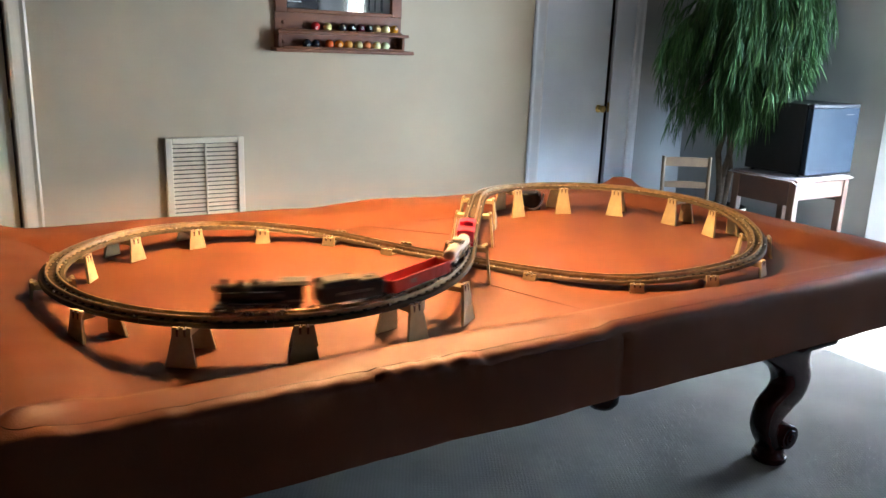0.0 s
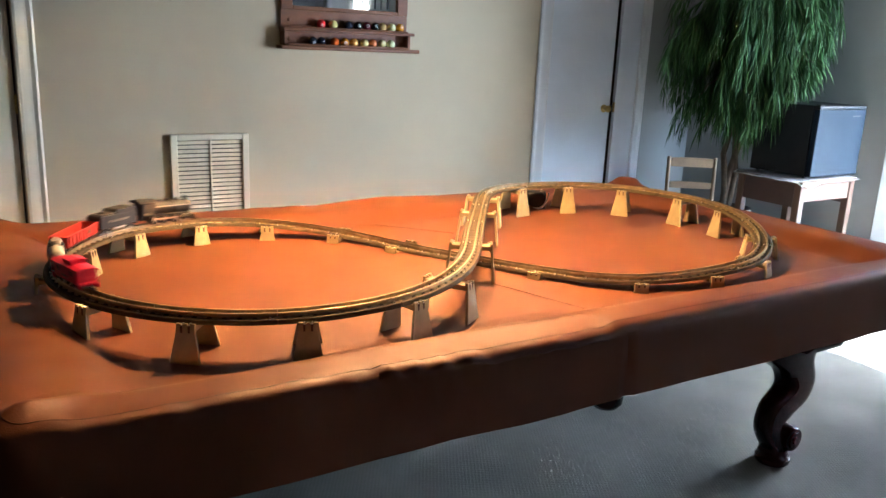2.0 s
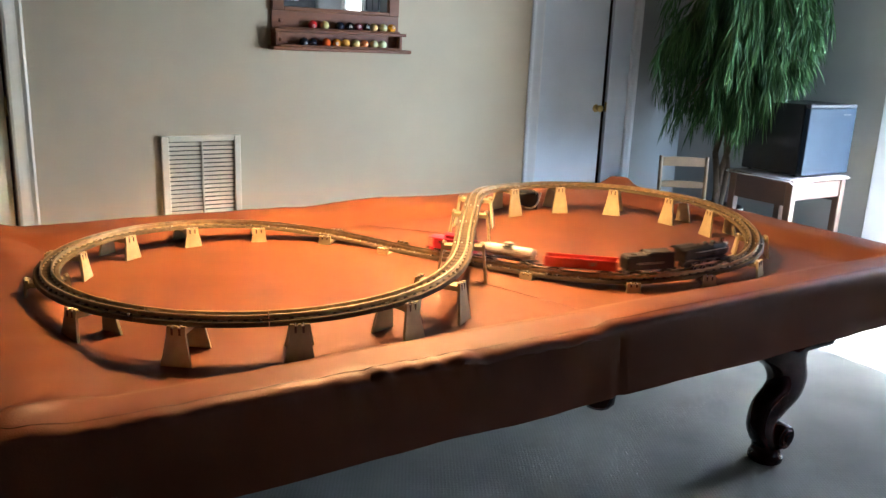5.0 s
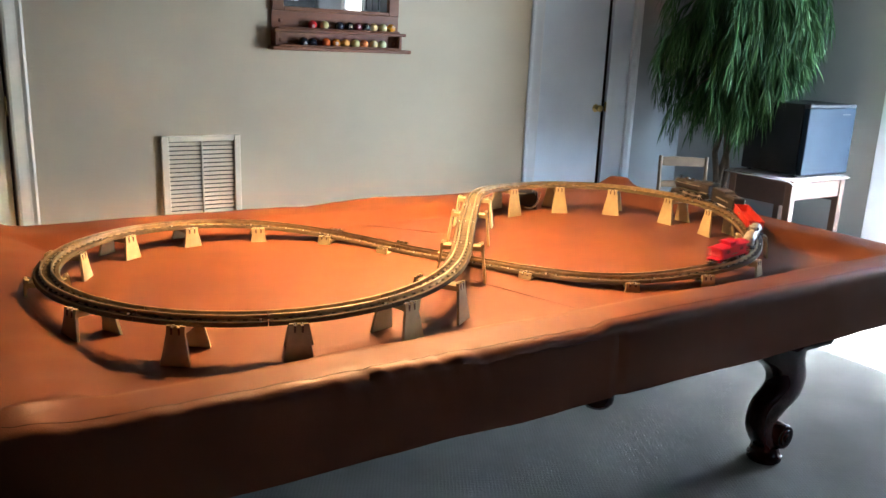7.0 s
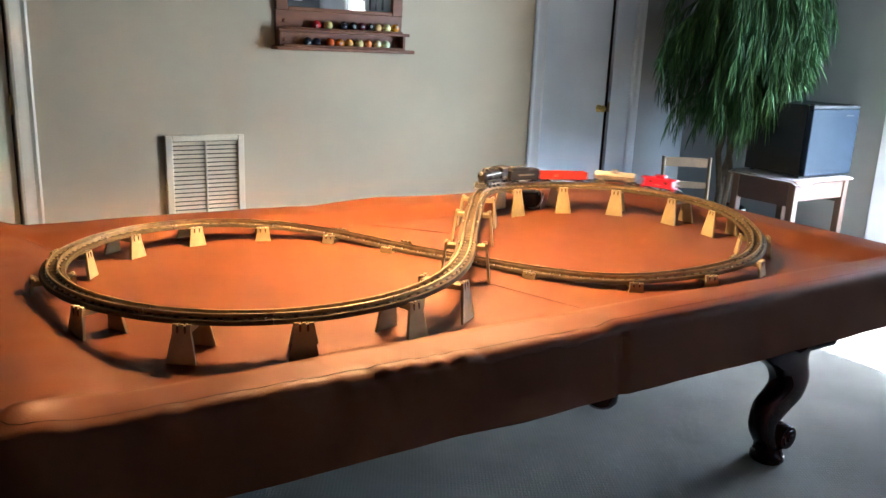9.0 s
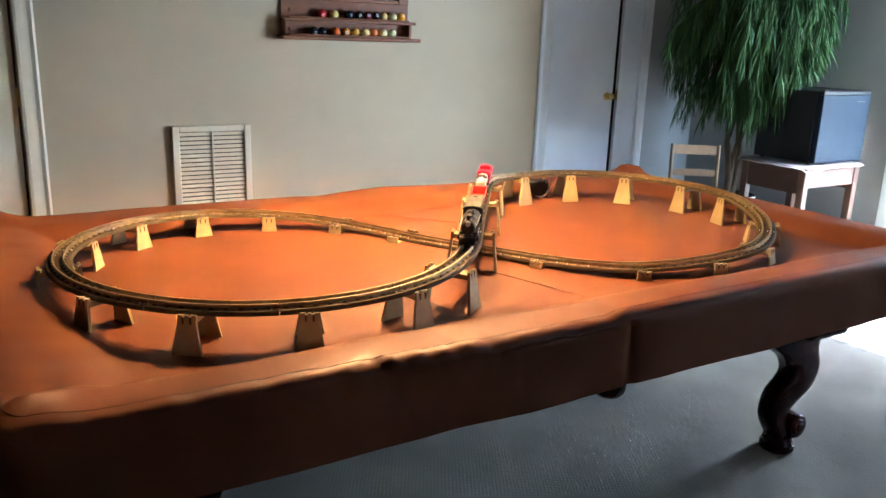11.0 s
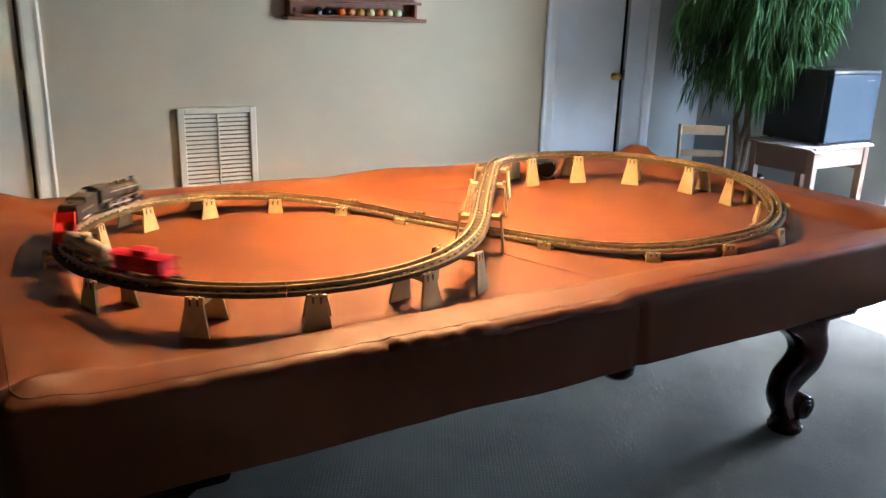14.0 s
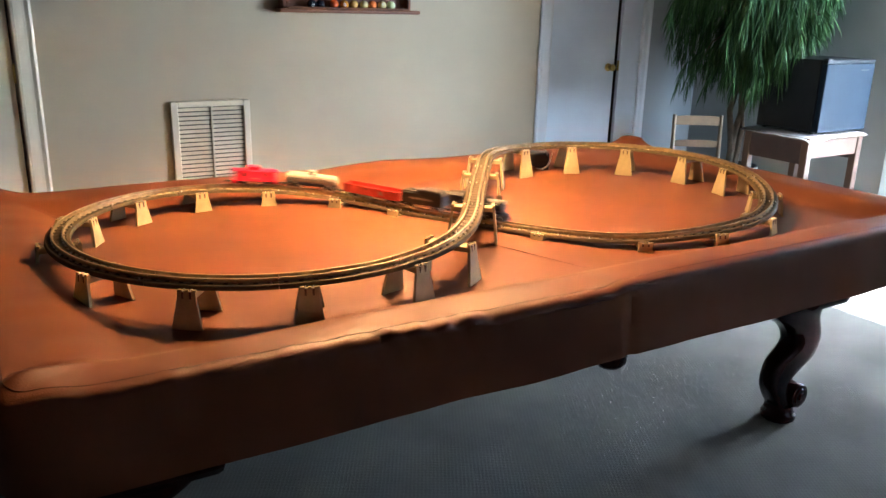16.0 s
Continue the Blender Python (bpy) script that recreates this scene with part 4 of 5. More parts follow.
def tank_car():
    t = thing("tank_car", Matrix.Identity(4), "silver toy tank car with a domed hatch", "toy train", "toy train")
    L, r = 0.082, 0.0165
    bm = bmesh.new()
    prof = [(0.003, -L + 0.003), (0.011, -L + 0.004), (0.0152, -L + 0.008), (r, -L + 0.013)]
    for k in range(1, 5):
        x = -L + 0.013 + (2 * L - 0.026) * k / 5
        prof += [(r, x - 0.0012), (r + 0.0005, x - 0.0008), (r + 0.0005, x + 0.0008), (r, x + 0.0012)]
    prof += [(r, L - 0.013), (0.0152, L - 0.008), (0.011, L - 0.004), (0.003, L - 0.003)]
    lathe(bm, prof, 26, pose(0, 0, 0.0355, 0, 90, 0))
    part("tank", bm, M_SILVER, t, "silver cylindrical tank", smooth=True)
    bm = bmesh.new()
    lathe(bm, [(0.0105, 0.0), (0.0105, 0.008), (0.0118, 0.0085), (0.0118, 0.0105), (0.004, 0.0125)], 18, pose(0, 0, 0.0495))
    part("dome", bm, M_SILVER, t, smooth=True)
    part("platform", cbox(-0.017, 0.017, -0.0165, 0.0165, 0.0500, 0.0513), M_LOCO2, t, "dark walkway round the dome")
    bm = bmesh.new()
    box(bm, -L, L, -0.010, 0.010, 0.0125, 0.0165, 0.0005)
    for x in (-L + 0.004, L - 0.004):
        box(bm, x - 0.004, x + 0.004, -0.020, 0.020, 0.0125, 0.017, 0.0005)
    part("frame", bm, M_TRUCK, t, "black underframe")
    for x in (-0.052, 0.052):
        part("saddle", cbox(x - 0.008, x + 0.008, -0.0135, 0.0135, 0.0165, 0.025, 0.001), M_SILVER, t)
    for sg in (-1, 1):
        bm = bmesh.new()
        tube(bm, [(-L + 0.006, sg * 0.0185, 0.034), (L - 0.006, sg * 0.0185, 0.034)], 0.0008, 6)
        part("handrail", bm, M_LOCO2, t)
        bars(t, 0.022, 0.05, sg * 0.0168, 0.036, 0.040, 4)
    truck(t, -0.055)
    truck(t, 0.055)
    coupler(t, -L, -1)
    coupler(t, L, 1)
    return t


def caboose():
    t = thing("caboose", Matrix.Identity(4), "bright red toy caboose with a roof cupola", "toy train", "toy train")
    L, W = 0.069, 0.0205
    part("body", cbox(-L + 0.013, L - 0.013, -W, W, 0.0145, 0.046, 0.001), M_CABOOSE, t)
    bm = bmesh.new()
    prism(bm, [(-W - 0.002, 0.046), (-0.012, 0.0495), (0.0, 0.0505), (0.012, 0.0495), (W + 0.002, 0.046), (W + 0.002, 0.0448), (-W - 0.002, 0.0448)], YZ, -L + 0.001, L - 0.001)
    part("roof", bm, M_CABOOSE, t)
    bm = bmesh.new()
    box(bm, -0.020, 0.014, -0.0165, 0.0165, 0.048, 0.0585, 0.001)
    part("cupola", bm, M_CABOOSE, t)
    bm = bmesh.new()
    prism(bm, [(-0.0185, 0.0585), (0, 0.062), (0.0185, 0.0585), (0.0185, 0.0575), (-0.0185, 0.0575)], YZ, -0.0225, 0.0165)
    part("cupola_roof", bm, M_CABOOSE, t)
    for sg in (-1, 1):
        for x in (-0.036, 0.026):
            part("window", cbox(x, x + 0.009, sg * W - 0.0006, sg * W + 0.0006, 0.030, 0.039), M_LOCO2, t, "small dark window")
        bars(t, -0.012, 0.014, sg * (W + 0.0001), 0.022, 0.026, 4)
        part("step", cbox(-L + 0.002, -L + 0.012, min(sg * 0.014, sg * W), max(sg * 0.014, sg * W), 0.008, 0.0155), M_CABOOSE, t)
        part("step", cbox(L - 0.012, L - 0.002, min(sg * 0.014, sg * W), max(sg * 0.014, sg * W), 0.008, 0.0155), M_CABOOSE, t)
    for e in (-1, 1):
        part("platform", cbox(min(e * (L - 0.013), e * L), max(e * (L - 0.013), e * L), -W, W, 0.0145, 0.017), M_CABOOSE, t)
        bm = bmesh.new()
        for y in (-W + 0.001, 0, W - 0.001):
            tube(bm, [(e * (L - 0.0015), y, 0.017), (e * (L - 0.0015), y, 0.030)], 0.0008, 6)
        tube(bm, [(e * (L - 0.0015), -W + 0.001, 0.030), (e * (L - 0.0015), W - 0.001, 0.030)], 0.0009, 6)
        for y in (-W + 0.001, W - 0.001):
            tube(bm, [(e * (L - 0.0015), y, 0.030), (e * (L - 0.0015), y, 0.045)], 0.0008, 6)
        part("end_rail", bm, M_CABOOSE, t)
    part("frame", cbox(-L + 0.004, L - 0.004, -0.010, 0.010, 0.0115, 0.0144), M_TRUCK, t, "black underframe")
    truck(t, -0.044)
    truck(t, 0.044)
    coupler(t, L, 1)
    coupler(t, -L, -1)
    return t


# ---- wall rack and balls ----
def ball_rack():
    n = WALL_N
    r = thing("ball_rack", Matrix.Translation((0.897, n, 1.331)), "reddish oak ball rack with a printed mirror on the wall", "ball rack")
    x0, x1 = -0.425, 0.455
    part("lower_shelf", cbox(-0.45, 0.515, -0.105, -0.001, -0.012, 0.012, 0.006, 2), M_RACK, r)
    part("upper_shelf", cbox(x0 - 0.005, x1 + 0.03, -0.085, -0.001, 0.098, 0.118, 0.005, 2), M_RACK, r)
    part("shelf_lip", cbox(x0 + 0.02, x1 - 0.02, -0.105, -0.093, 0.0125, 0.024, 0.003), M_RACK, r)
    part("shelf_lip", cbox(x0 + 0.02, x1 - 0.02, -0.085, -0.075, 0.1185, 0.128, 0.003), M_RACK, r)
    part("back_panel", cbox(x0, x1, -0.018, -0.001, 0.0125, 0.0975), M_RACK, r)
    part("back_panel", cbox(x0, x1, -0.018, -0.001, 0.1185, 0.225), M_RACK, r)
    for a, b in ((x0, x0 + 0.075), (x1 - 0.075, x1)):
        part("stile", cbox(a, b, -0.03, -0.001, 0.2255, 0.86, 0.004), M_RACK, r)
    part("bottom_rail", cbox(x0 + 0.0755, x1 - 0.0755, -0.03, -0.001, 0.2255, 0.25, 0.004), M_RACK, r)
    part("top_rail", cbox(x0 + 0.0755, x1 - 0.0755, -0.03, -0.001, 0.80, 0.86, 0.004), M_RACK, r)
    for a in (x0, x1 - 0.02):
        part("side_bracket", cbox(a, a + 0.02, -0.08, -0.0185, 0.0125, 0.0975, 0.003), M_RACK, r)
    mx0, mx1 = x0 + 0.0755, x1 - 0.0755
    part("mirror", cbox(mx0, mx1, -0.012, -0.006, 0.2505, 0.7995), M_MIRROR, r, "silvered mirror panel")
    part("print", cbox(mx0, mx0 + 0.215, -0.0135, -0.0125, 0.2505, 0.7995), M_PRINT_REFLECTION, r, "black printed panel on the mirror")
    for z in (0.29, 0.335, 0.375):
        part("print_line", cbox(mx0 + 0.012, mx0 + 0.1, -0.0150, -0.0140, z, z + 0.006), M_WHITE, r, "thin pale printed line")
    bm = bmesh.new()
    lathe(bm, [(0.07, 0.0), (0.145, 0.0), (0.145, 0.001), (0.07, 0.001)], 40, pose(mx0 + 0.335, -0.0127, 0.52, 90, 0, 0), caps=False)
    part("emblem", bm, M_PRINT_REFLECTION, r, "dark round emblem with a scalloped border")
    for k in range(15):
        a = radians(200 + 10 * k)
        part("emblem_mark", cbox(mx0 + 0.335 + 0.108 * math.cos(a) - 0.007, mx0 + 0.335 + 0.108 * math.cos(a) + 0.007, -0.0155, -0.0145, 0.52 + 0.108 * math.sin(a) - 0.012, 0.52 + 0.108 * math.sin(a) + 0.012), M_TENDERTOP, r)
    # reflected window bars, painted on the mirror as dark stripes
    for k, w in enumerate((0.008, 0.006, 0.010, 0.006, 0.014)):
        x = mx0 + 0.475 + k * 0.045
        part("reflection_stripe", cbox(x, x + w, -0.0135, -0.0125, 0.26, 0.7995), M_PRINT_REFLECTION, r, "dark vertical stripe painted as a reflected window bar")
    for z in (0.05, 0.165):
        for x in (x0 + 0.055, x1 - 0.035):
            bm = bmesh.new()
            lathe(bm, [(0.012, 0.0), (0.012, 0.004), (0.006, 0.008)], 14, pose(x, -0.018, z, 90, 0, 0))
            part("wood_plug", bm, M_RACK, r)


def balls():
    up = [(561, (.45, .02, .03)), (581, (.62, .50, .28)), (607, (.015, .02, .05)), (624, (.01, .01, .012)), (639, (.09, .012, .03)), (654, (.012, .012, .012)), (667, (.50, .36, .22)), (684, (.60, .52, .36)), (699, (.62, .24, .02))]
    lo = [(546, (.015, .02, .04)), (560, (.01, .012, .03)), (583, (.62, .10, .02)), (600, (.60, .20, .03)), (616, (.58, .30, .10)), (634, (.60, .48, .30)), (649, (.52, .16, .07)), (666, (.62, .52, .36)), (682, (.66, .62, .52))]
    names = {}
    for row, z in ((up, 1.331 + 0.118), (lo, 1.331 + 0.012)):
        for px, col in row:
            x = 0.447 + (px - 492) * 0.00404
            bm = bmesh.new()
            bmesh.ops.create_uvsphere(bm, u_segments=24, v_segments=14, radius=0.0286)
            dark = max(col) < 0.12
            light = min(col) > 0.2
            m = mat("phenolic_ball", [min(0.85, c * k) for c, k in zip(col, (1.6, 1.4, 0.9))], 0.12, var=0.06, scale=20, bump=0.0, coat=0.5)
            ob = part("pool_ball", bm, m, smooth=True)
            ob.matrix_world = pose(x, WALL_N - (0.052 if z > 1.4 else 0.062), z + 0.0288, 70, 20 + px, 10)
            word = "dark" if dark else "cream" if light else "red" if col[1] < 0.12 else "orange"
            tagged(ob, "glossy %s pool ball resting on the rack shelf" % word, "pool ball", "pool balls on the rack")
            if (px % 3) == 0:
                bm = bmesh.new()
                lathe(bm, [(0.0006, 0.0287), (0.010, 0.0270), (0.0101, 0.0268)], 14, caps=False)
                part("number_spot", bm, M_WHITE, ob, "white number spot")


# ---- right-hand corner: desk, fridge, chair, plant ----
def desk():
    x0, x1, y0, y1, h = 3.30, 3.905, 1.205, 1.72, 0.628
    t = thing("side_desk", Matrix.Identity(4), "small brown oak side table with straight tapered legs", "side table")
    part("top", cbox(x0, x1, y0, y1, h - 0.02, h, 0.004), M_OAK, t)
    part("front_apron", cbox(x0 + 0.06, x1 - 0.06, y0 + 0.02, y0 + 0.04, h - 0.135, h - 0.0205), M_OAK, t, "brown oak front apron")
    # back and side aprons carry their shade in the darker wood
    part("back_apron", cbox(x0 + 0.06, x1 - 0.06, y1 - 0.04, y1 - 0.02, h - 0.135, h - 0.0205), M_DESK_SHADE, t)
    for x in (x0 + 0.02, x1 - 0.04):
        part("side_apron", cbox(x, x + 0.02, y0 + 0.065, y1 - 0.065, h - 0.175, h - 0.0205), M_DESK_SHADE, t, "side apron with shade in its dark wood")
    for x in (x0 + 0.012, x1 - 0.062):
        for y in (y0 + 0.012, y1 - 0.062):
            bm = bmesh.new()
            vs = box(bm, x, x + 0.05, y, y + 0.05, 0, h - 0.0205, 0.003)
            part("leg", bm, M_OAK, t)
    # runner on top, hanging over the front corner
    c = thing("table_runner", Matrix.Identity(4), "white cotton cloth lying on the side table, corner hanging", "cloth")
    bm = bmesh.new()
    vs = []
    for i in range(21):
        row = []
        for j in range(17):
            x, y = 3.284 + 0.63 * i / 20, 1.196 + 0.535 * j / 16
            z = h + 0.003 + 0.002 * noise.noise((x * 9, y * 9, 0))
            if j == 0:
                z -= 0.012 + 0.035 * gauss(x, 3.38, 0.06)
            if i == 0:
                z -= 0.012 + 0.006 * noise.noise((y * 8, 3, 0))
            row.append(bm.verts.new((x, y, z)))
        vs.append(row)
    for i in range(20):
        for j in range(16):
            bm.faces.new((vs[i][j], vs[i + 1][j], vs[i + 1][j + 1], vs[i][j + 1]))
    bmesh.ops.solidify(bm, geom=bm.faces[:], thickness=0.002)
    part("cloth", bm, M_CLOTH, c, smooth=True)


def fridge():
    x0, x1, y0, y1, z0 = 3.418, 3.925, 1.24, 1.71, 0.634
    t = thing("mini_fridge", Matrix.Translation((0, 0, z0)), "black compact refrigerator with a glossy door on the side table", "refrigerator")
    part("cabinet", cbox(x0, x1, y0 + 0.045, y1, 0.012, 0.475, 0.006, 2), M_FRIDGE, t, "black textured cabinet")
    part("door", cbox(x0, x1, y0, y0 + 0.04, 0.016, 0.450, 0.006, 2), M_FRIDGEDOOR, t, "dark door with reflected daylight's blue in its colour")
    part("door_cap", cbox(x0, x1, y0, y0 + 0.04, 0.4515, 0.475, 0.005, 2), M_FRIDGE, t)
    part("badge", cbox(x1 - 0.145, x1 - 0.06, y0 - 0.0015, y0 - 0.0002, 0.405, 0.411), M_TENDERTOP, t, "small dull grey badge")
    part("hinge_cap", cbox(x0 + 0.02, x0 + 0.06, y0 + 0.01, y0 + 0.05, 0.476, 0.482, 0.002), M_LOCO2, t)
    for x in (x0 + 0.03, x1 - 0.05):
        for y in (y0 + 0.06, y1 - 0.05):
            part("foot", cbox(x, x + 0.02, y, y + 0.02, 0.0, 0.0118), M_TRUCK, t)


def chair():
    t = thing("ladder_chair", pose(2.94, 1.795, 0, 0, 0, -33), "plain varnished wooden ladder-back chair beside the pool table", "chair")
    for sg in (-1, 1):
        bm = bmesh.new()
        tube(bm, [(sg * 0.195, 0, 0), (sg * 0.195, 0, 0.44), (sg * 0.197, 0.03, 0.80)], [0.019, 0.019, 0.016], 10)
        part("back_post", bm, M_CHAIR, t, smooth=True)
        bm = bmesh.new()
        tube(bm, [(sg * 0.195, -0.38, 0), (sg * 0.195, -0.38, 0.44)], [0.016, 0.02], 10)
        part("front_leg", bm, M_CHAIR, t, smooth=True)
        part("side_rail", cbox(sg * 0.195 - 0.01, sg * 0.195 + 0.01, -0.362, -0.02, 0.38, 0.42), M_CHAIR, t)
    for z0, z1, b in ((0.725, 0.795, 0.028), (0.565, 0.615, 0.014)):
        bm = bmesh.new()
        prism(bm, [(-0.18, z0), (0.18, z0), (0.18, z1 - 0.006), (0.09, z1), (-0.09, z1), (-0.18, z1 - 0.006)], XZ, b - 0.009, b + 0.009)
        part("back_slat", bm, M_CHAIR, t)
    part("seat", cbox(-0.21, 0.21, -0.40, -0.022, 0.44, 0.462, 0.006, 2), M_CHAIR, t)
    part("stretcher", cbox(-0.176, 0.176, -0.39, -0.37, 0.18, 0.205), M_CHAIR, t)
    t.scale = (0.79, 0.88, 0.9)


def plant():
    px, py = 3.60, 2.02
    rnd = random.Random(11)
    t = thing("potted_fig_tree", Matrix.Translation((px, py, 0)), "tall weeping fig with long narrow drooping leaves in a dark pot", "potted tree")
    bm = bmesh.new()
    lathe(bm, [(0.13, 0.0), (0.15, 0.02), (0.18, 0.24), (0.19, 0.30), (0.178, 0.30), (0.17, 0.27)], 28)
    part("pot", bm, M_POT, t, "dark glazed round pot", smooth=True)
    bm = bmesh.new()
    lathe(bm, [(0.02, 0.285), (0.168, 0.272)], 20)
    part("soil", bm, M_SOIL, t)
    bm = bmesh.new()
    stems = []
    for k, (dx, dy) in enumerate(((0.016, 0.0), (-0.016, 0.012), (0.0, -0.018))):
        pts = []
        for i in range(12):
            z = 0.27 + 1.55 * i / 11
            pts.append((dx + 0.022 * math.sin(z * 5 + k * 2.1) + (dx * 2.5) * (i / 11) ** 2 + 0.02 * rnd.uniform(-1, 1), dy + 0.022 * math.cos(z * 5 + k * 2.1) + (dy * 2.5) * (i / 11) ** 2, z))
        stems.append(pts)
        tube(bm, pts, [0.026 - 0.0014 * i for i in range(12)], 9)
    part("trunk", bm, M_BARK, t, "twisted grey-brown stems", smooth=True)
    limbs, twigs = bmesh.new(), []
    for k in range(150):
        st = stems[k % 3]
        i = rnd.randint(6, 11)
        p0 = Vector(st[i])
        a = rnd.gauss(-1.15, 1.25)
        reach = rnd.uniform(0.2, 0.85) * (0.6 if math.cos(a) < -0.3 else 1.0)
        top = p0 + Vector((math.cos(a) * reach * 0.6, math.sin(a) * reach * 0.55, rnd.uniform(0.12, 0.35)))
        end = p0 + Vector((math.cos(a) * reach, math.sin(a) * reach * 0.85, rnd.uniform(-0.25, 0.12)))
        side = end.x * 0.62 - end.y * 0.78
        if side > 0.42:
            end -= Vector((0.62, -0.78, 0)) * (side - 0.42)
        end.x = min(end.x, 0.55)
        pts = [p0.lerp(top, u) * (1 - u) + top.lerp(end, u) * u for u in (0, 0.25, 0.5, 0.75, 1)]
        tube(limbs, pts, [0.008, 0.006, 0.005, 0.0035, 0.002], 5)
        twigs.append(pts)
    part("branch", limbs, M_BARK, t, smooth=True)
    bm = bmesh.new()

    def leaf(p, d, length, width):
        side = d.cross(Vector((rnd.uniform(-1, 1), rnd.uniform(-1, 1), rnd.uniform(-0.4, 0.4)))).normalized()
        p1 = p + d * length * 0.4
        p2 = p + d * length * 0.75 + Vector((0, 0, -0.18 * length))
        p3 = p + d * length * 0.95 + Vector((0, 0, -0.38 * length))
        v = [bm.verts.new(q) for q in (p, p1 - side * width, p1 + side * width, p2 - side * width * 0.7, p2 + side * width * 0.7, p3)]
        bm.faces.new((v[0], v[1], v[2]))
        bm.faces.new((v[1], v[3], v[4], v[2]))
        bm.faces.new((v[3], v[5], v[4]))
    for pts in twigs:
        for q in range(5):
            # a hanging spray that starts somewhere along the branch
            u = rnd.uniform(0.35, 1.0) * 3.999
            i = int(u)
            p = pts[i].lerp(pts[i + 1], u - i)
            out = Vector((p.x, p.y, 0))
            out = out.normalized() if out.length > 0.01 else Vector((1, 0, 0))
            vel = out * 0.6 + Vector((rnd.uniform(-.5, .5), rnd.uniform(-.5, .5), rnd.uniform(-0.2, 0.3)))
            drop = rnd.uniform(0.22, 0.55)
            k = 0
            while drop > 0:
                step = 0.026
                vel = (vel + Vector((0, 0, -0.17))).normalized()
                p = p + vel * step
                drop -= step
                q = p.x * 0.62 - p.y * 0.78
                floor_z = 0.82 + 1.5 * max(0.0, q - 0.16)
                if p.z < floor_z - 0.05 + 0.26 * rnd.random() or p.x > 0.56:
                    break
                if q < -0.46 - 0.08 * rnd.random() or q > 0.50 + 0.10 * rnd.random():
                    continue
                for _ in range(3):
                    d = (vel * 0.7 + Vector((rnd.uniform(-.5, .5), rnd.uniform(-.5, .5), rnd.uniform(-1.1, -0.25)))).normalized()
                    leaf(p, d, rnd.uniform(0.08, 0.16), rnd.uniform(0.0026, 0.0046))
    tagged(part("crown", bm, M_LEAF, t, "long narrow green leaves in hanging sprays"), kind="stuff")
    # a white care label on the pot's rim
    part("label_card", cbox(-0.04, 0.05, -0.2, -0.197, 0.265, 0.305), M_WHITE, t, "white card tag on the pot")


def transformer():
    t = thing("train_transformer", pose(0.645, 0.560, BED + 0.0004, 0, 0, -38), "black toy-train transformer with white wires on the cover", "transformer")
    bm = bmesh.new()
    prism(bm, [(-0.034, 0.0), (0.034, 0.0), (0.033, 0.050), (0.028, 0.054), (-0.028, 0.054), (-0.033, 0.050)], YZ, -0.045, 0.045)
    bmesh.ops.bevel(bm, geom=bm.edges[:], offset=0.003, segments=2, affect="EDGES", profile=0.5)
    part("case", bm, M_BLACKBOX, t, smooth=True)
    bm = bmesh.new()
    tube(bm, [(0.02, -0.005, 0.054), (0.02, -0.005, 0.060), (0.03, -0.03, 0.062), (0.036, -0.040, 0.050)], 0.0025, 8)
    part("lever", bm, M_STEEL, t, "bright control lever", smooth=True)
    bm = bmesh.new()
    tube(bm, [(-0.052, -0.038, 0.004), (-0.02, -0.042, 0.003), (0.015, -0.042, 0.004), (0.035, -0.04, 0.012), (0.050, -0.036, 0.030), (0.058, -0.03, 0.056)], 0.0038, 6)
    part("wire", bm, M_WIRE, t, "white wire", smooth=True)
    t.scale = (0.82, 1.0, 1.2)


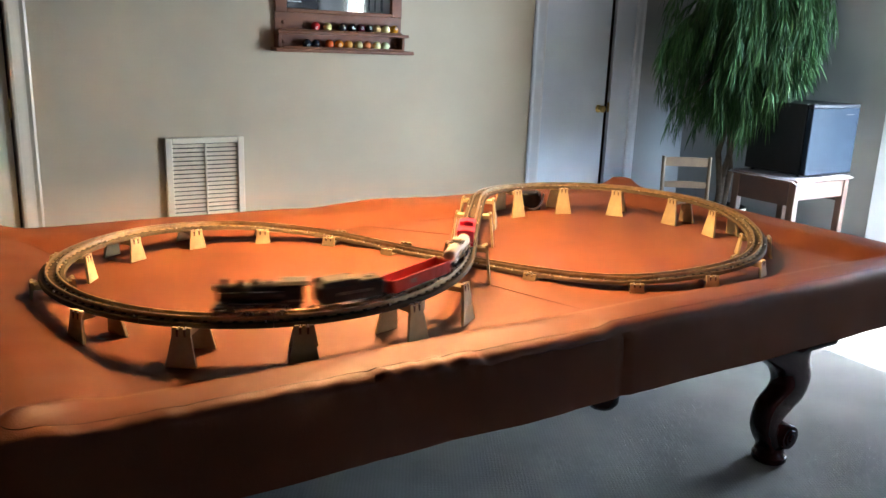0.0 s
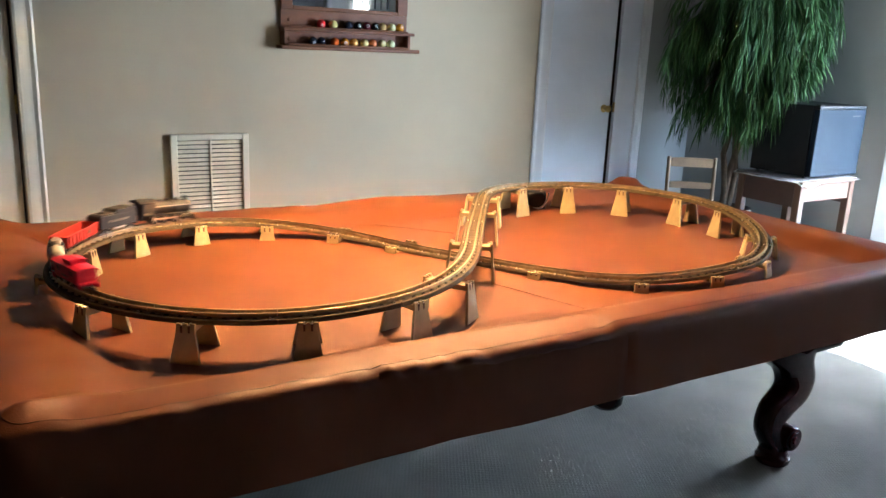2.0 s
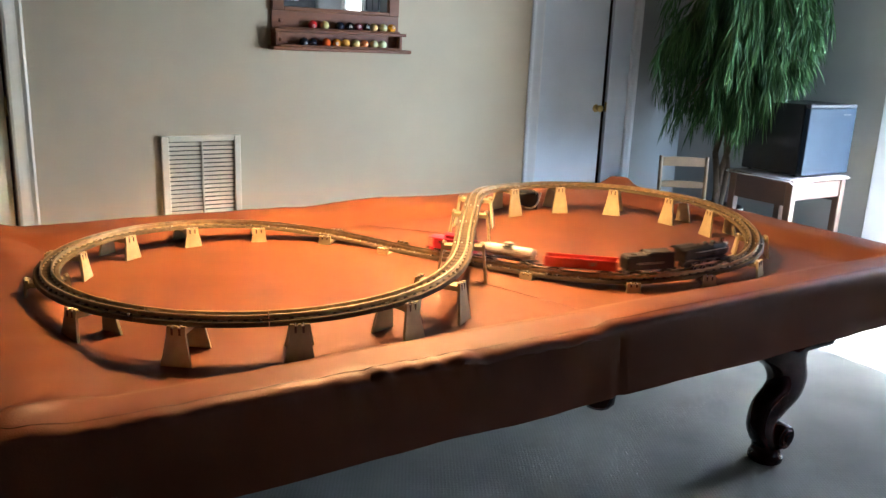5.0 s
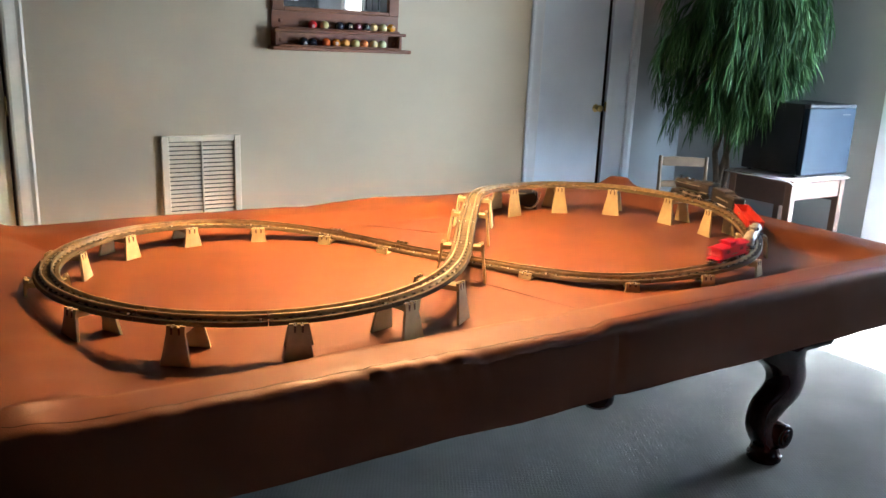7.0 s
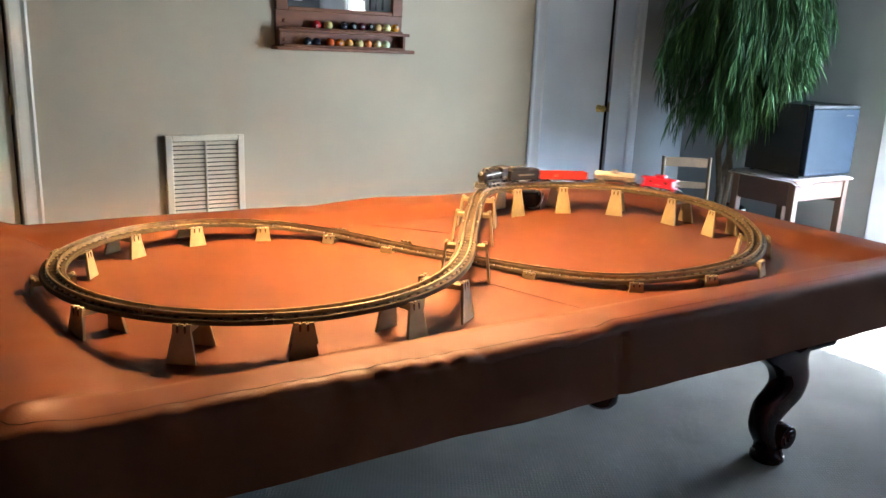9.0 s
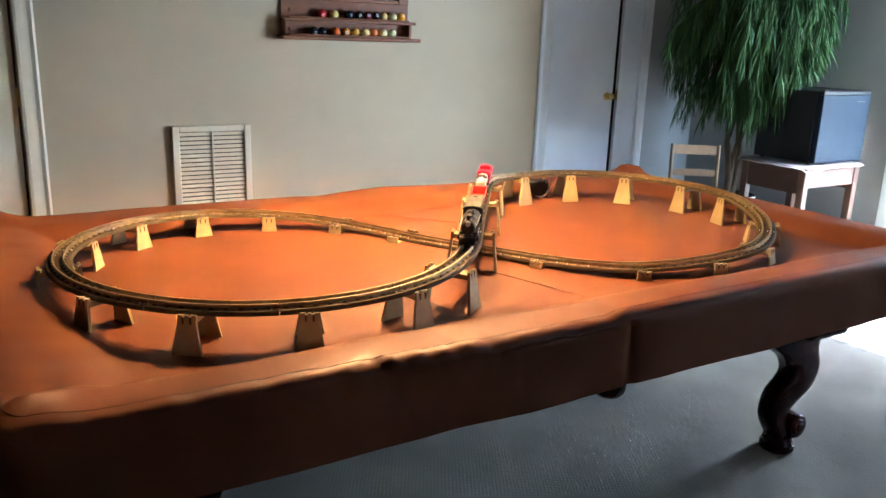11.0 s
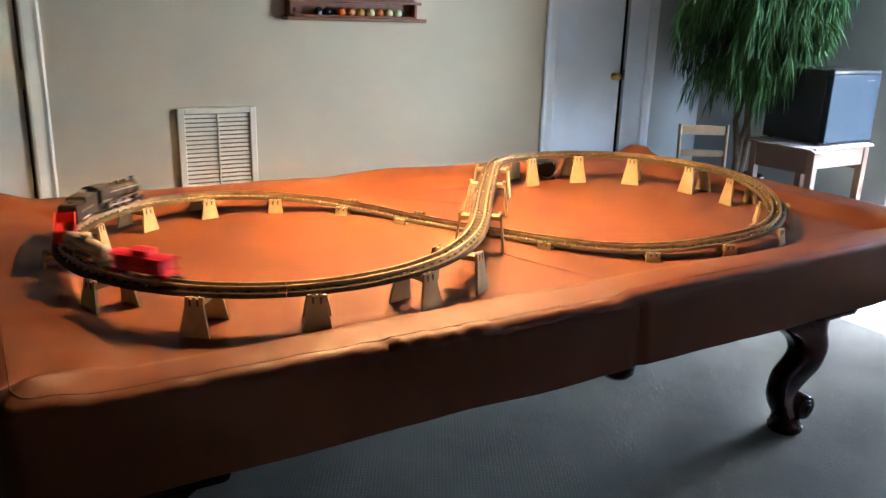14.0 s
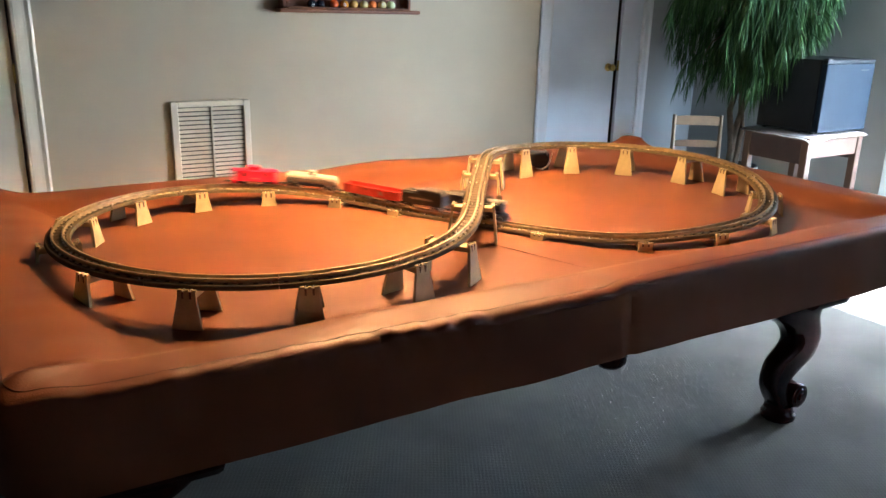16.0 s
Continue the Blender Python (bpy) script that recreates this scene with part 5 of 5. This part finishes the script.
def pendants():
    for lx, ly in LAMPS:
        t = thing("pendant_lamp", Matrix.Translation((lx, ly, 0)), "green shaded pendant lamp hanging over the pool table", "pendant lamp", "lamps over the table")
        bm = bmesh.new()
        lathe(bm, [(0.195, LAMP_Z - 0.084), (0.190, LAMP_Z - 0.055), (0.15, LAMP_Z + 0.01), (0.09, LAMP_Z + 0.055), (0.05, LAMP_Z + 0.085), (0.03, LAMP_Z + 0.09)], 28, caps=False)
        part("shade", bm, M_SHADE_IN, t, smooth=True)
        bm = bmesh.new()
        lathe(bm, [(0.199, LAMP_Z - 0.084), (0.194, LAMP_Z - 0.053), (0.154, LAMP_Z + 0.013), (0.094, LAMP_Z + 0.059), (0.053, LAMP_Z + 0.089), (0.03, LAMP_Z + 0.094)], 28, caps=False)
        part("shade_glass", bm, M_SHADE, t, "green outer shade", smooth=True)
        bm = bmesh.new()
        tube(bm, [(0, 0, LAMP_Z + 0.09), (0, 0, CEIL)], 0.006, 8)
        part("stem", bm, M_BRASS, t, "brass stem")


# ---- movement ----
CARS = {"steam_locomotive": (0.094, 0.10), "coal_tender": (0.274, 0.086), "gondola_car": (0.455, 0.136), "tank_car": (0.665, 0.11), "caboose": (0.843, 0.086)}
RUN = [(0.0, 1.04), (0.3, 1.22), (1.5, 1.95), (3.0, 2.84), (3.5, 3.13), (4.0, 3.46), (4.5, 3.75), (5.5, 4.19), (6.5, 4.61), (7.0, 4.83), (7.5, 5.05), (8.9, 5.69), (9.0, 5.74), (11.5, 6.899), (12.0, 7.149), (12.5, 7.439), (12.8, 7.639), (14.5, 8.659), (14.7, 8.779), (16.0, 9.579)]


def run(t):
    """How far the engine's nose has gone along the line, a smooth curve through the timings."""
    T, S = [r[0] for r in RUN], [r[1] for r in RUN]
    return float(np.mean([np.interp(min(max(t + o, -0.0), 16.0), T, S) + (t + o - min(max(t + o, 0.0), 16.0)) * 0.62 for o in np.linspace(-0.5, 0.5, 11)]))


def car_pose(s, base):
    a, b = centre(s - base / 2), centre(s + base / 2)
    f = (b - a).normalized()
    l = Vector((0, 0, 1)).cross(f).normalized()
    return Matrix.Translation((a + b) / 2) @ Matrix((f, l, f.cross(l))).transposed().to_4x4()


room()
doors()
glazed_door()
vent()
pool_table()
cover()
railway()
trestles()
LOCO, WHEELS = locomotive()
TRAIN = {"steam_locomotive": LOCO, "coal_tender": tender(), "gondola_car": gondola(), "tank_car": tank_car(), "caboose": caboose()}
ball_rack()
balls()
desk()
fridge()
chair()
plant()
transformer()
pendants()


def motions():
    times = [k / 10 for k in range(161)]
    for name, (back, base) in CARS.items():
        walk(TRAIN[name], [(t, car_pose(run(t) - back, base)) for t in times])
    frames = [k / 30 for k in range(481)]
    for w, x, sg in WHEELS:
        walk(w, [(t, pose(x, sg * 0.0122, 0.0135) @ pose(0, 0, 0, 0, math.degrees(run(t) / 0.0135), 0) @ pose(0, 0, 0, 90 * sg, 0, 0)) for t in frames])


motions()
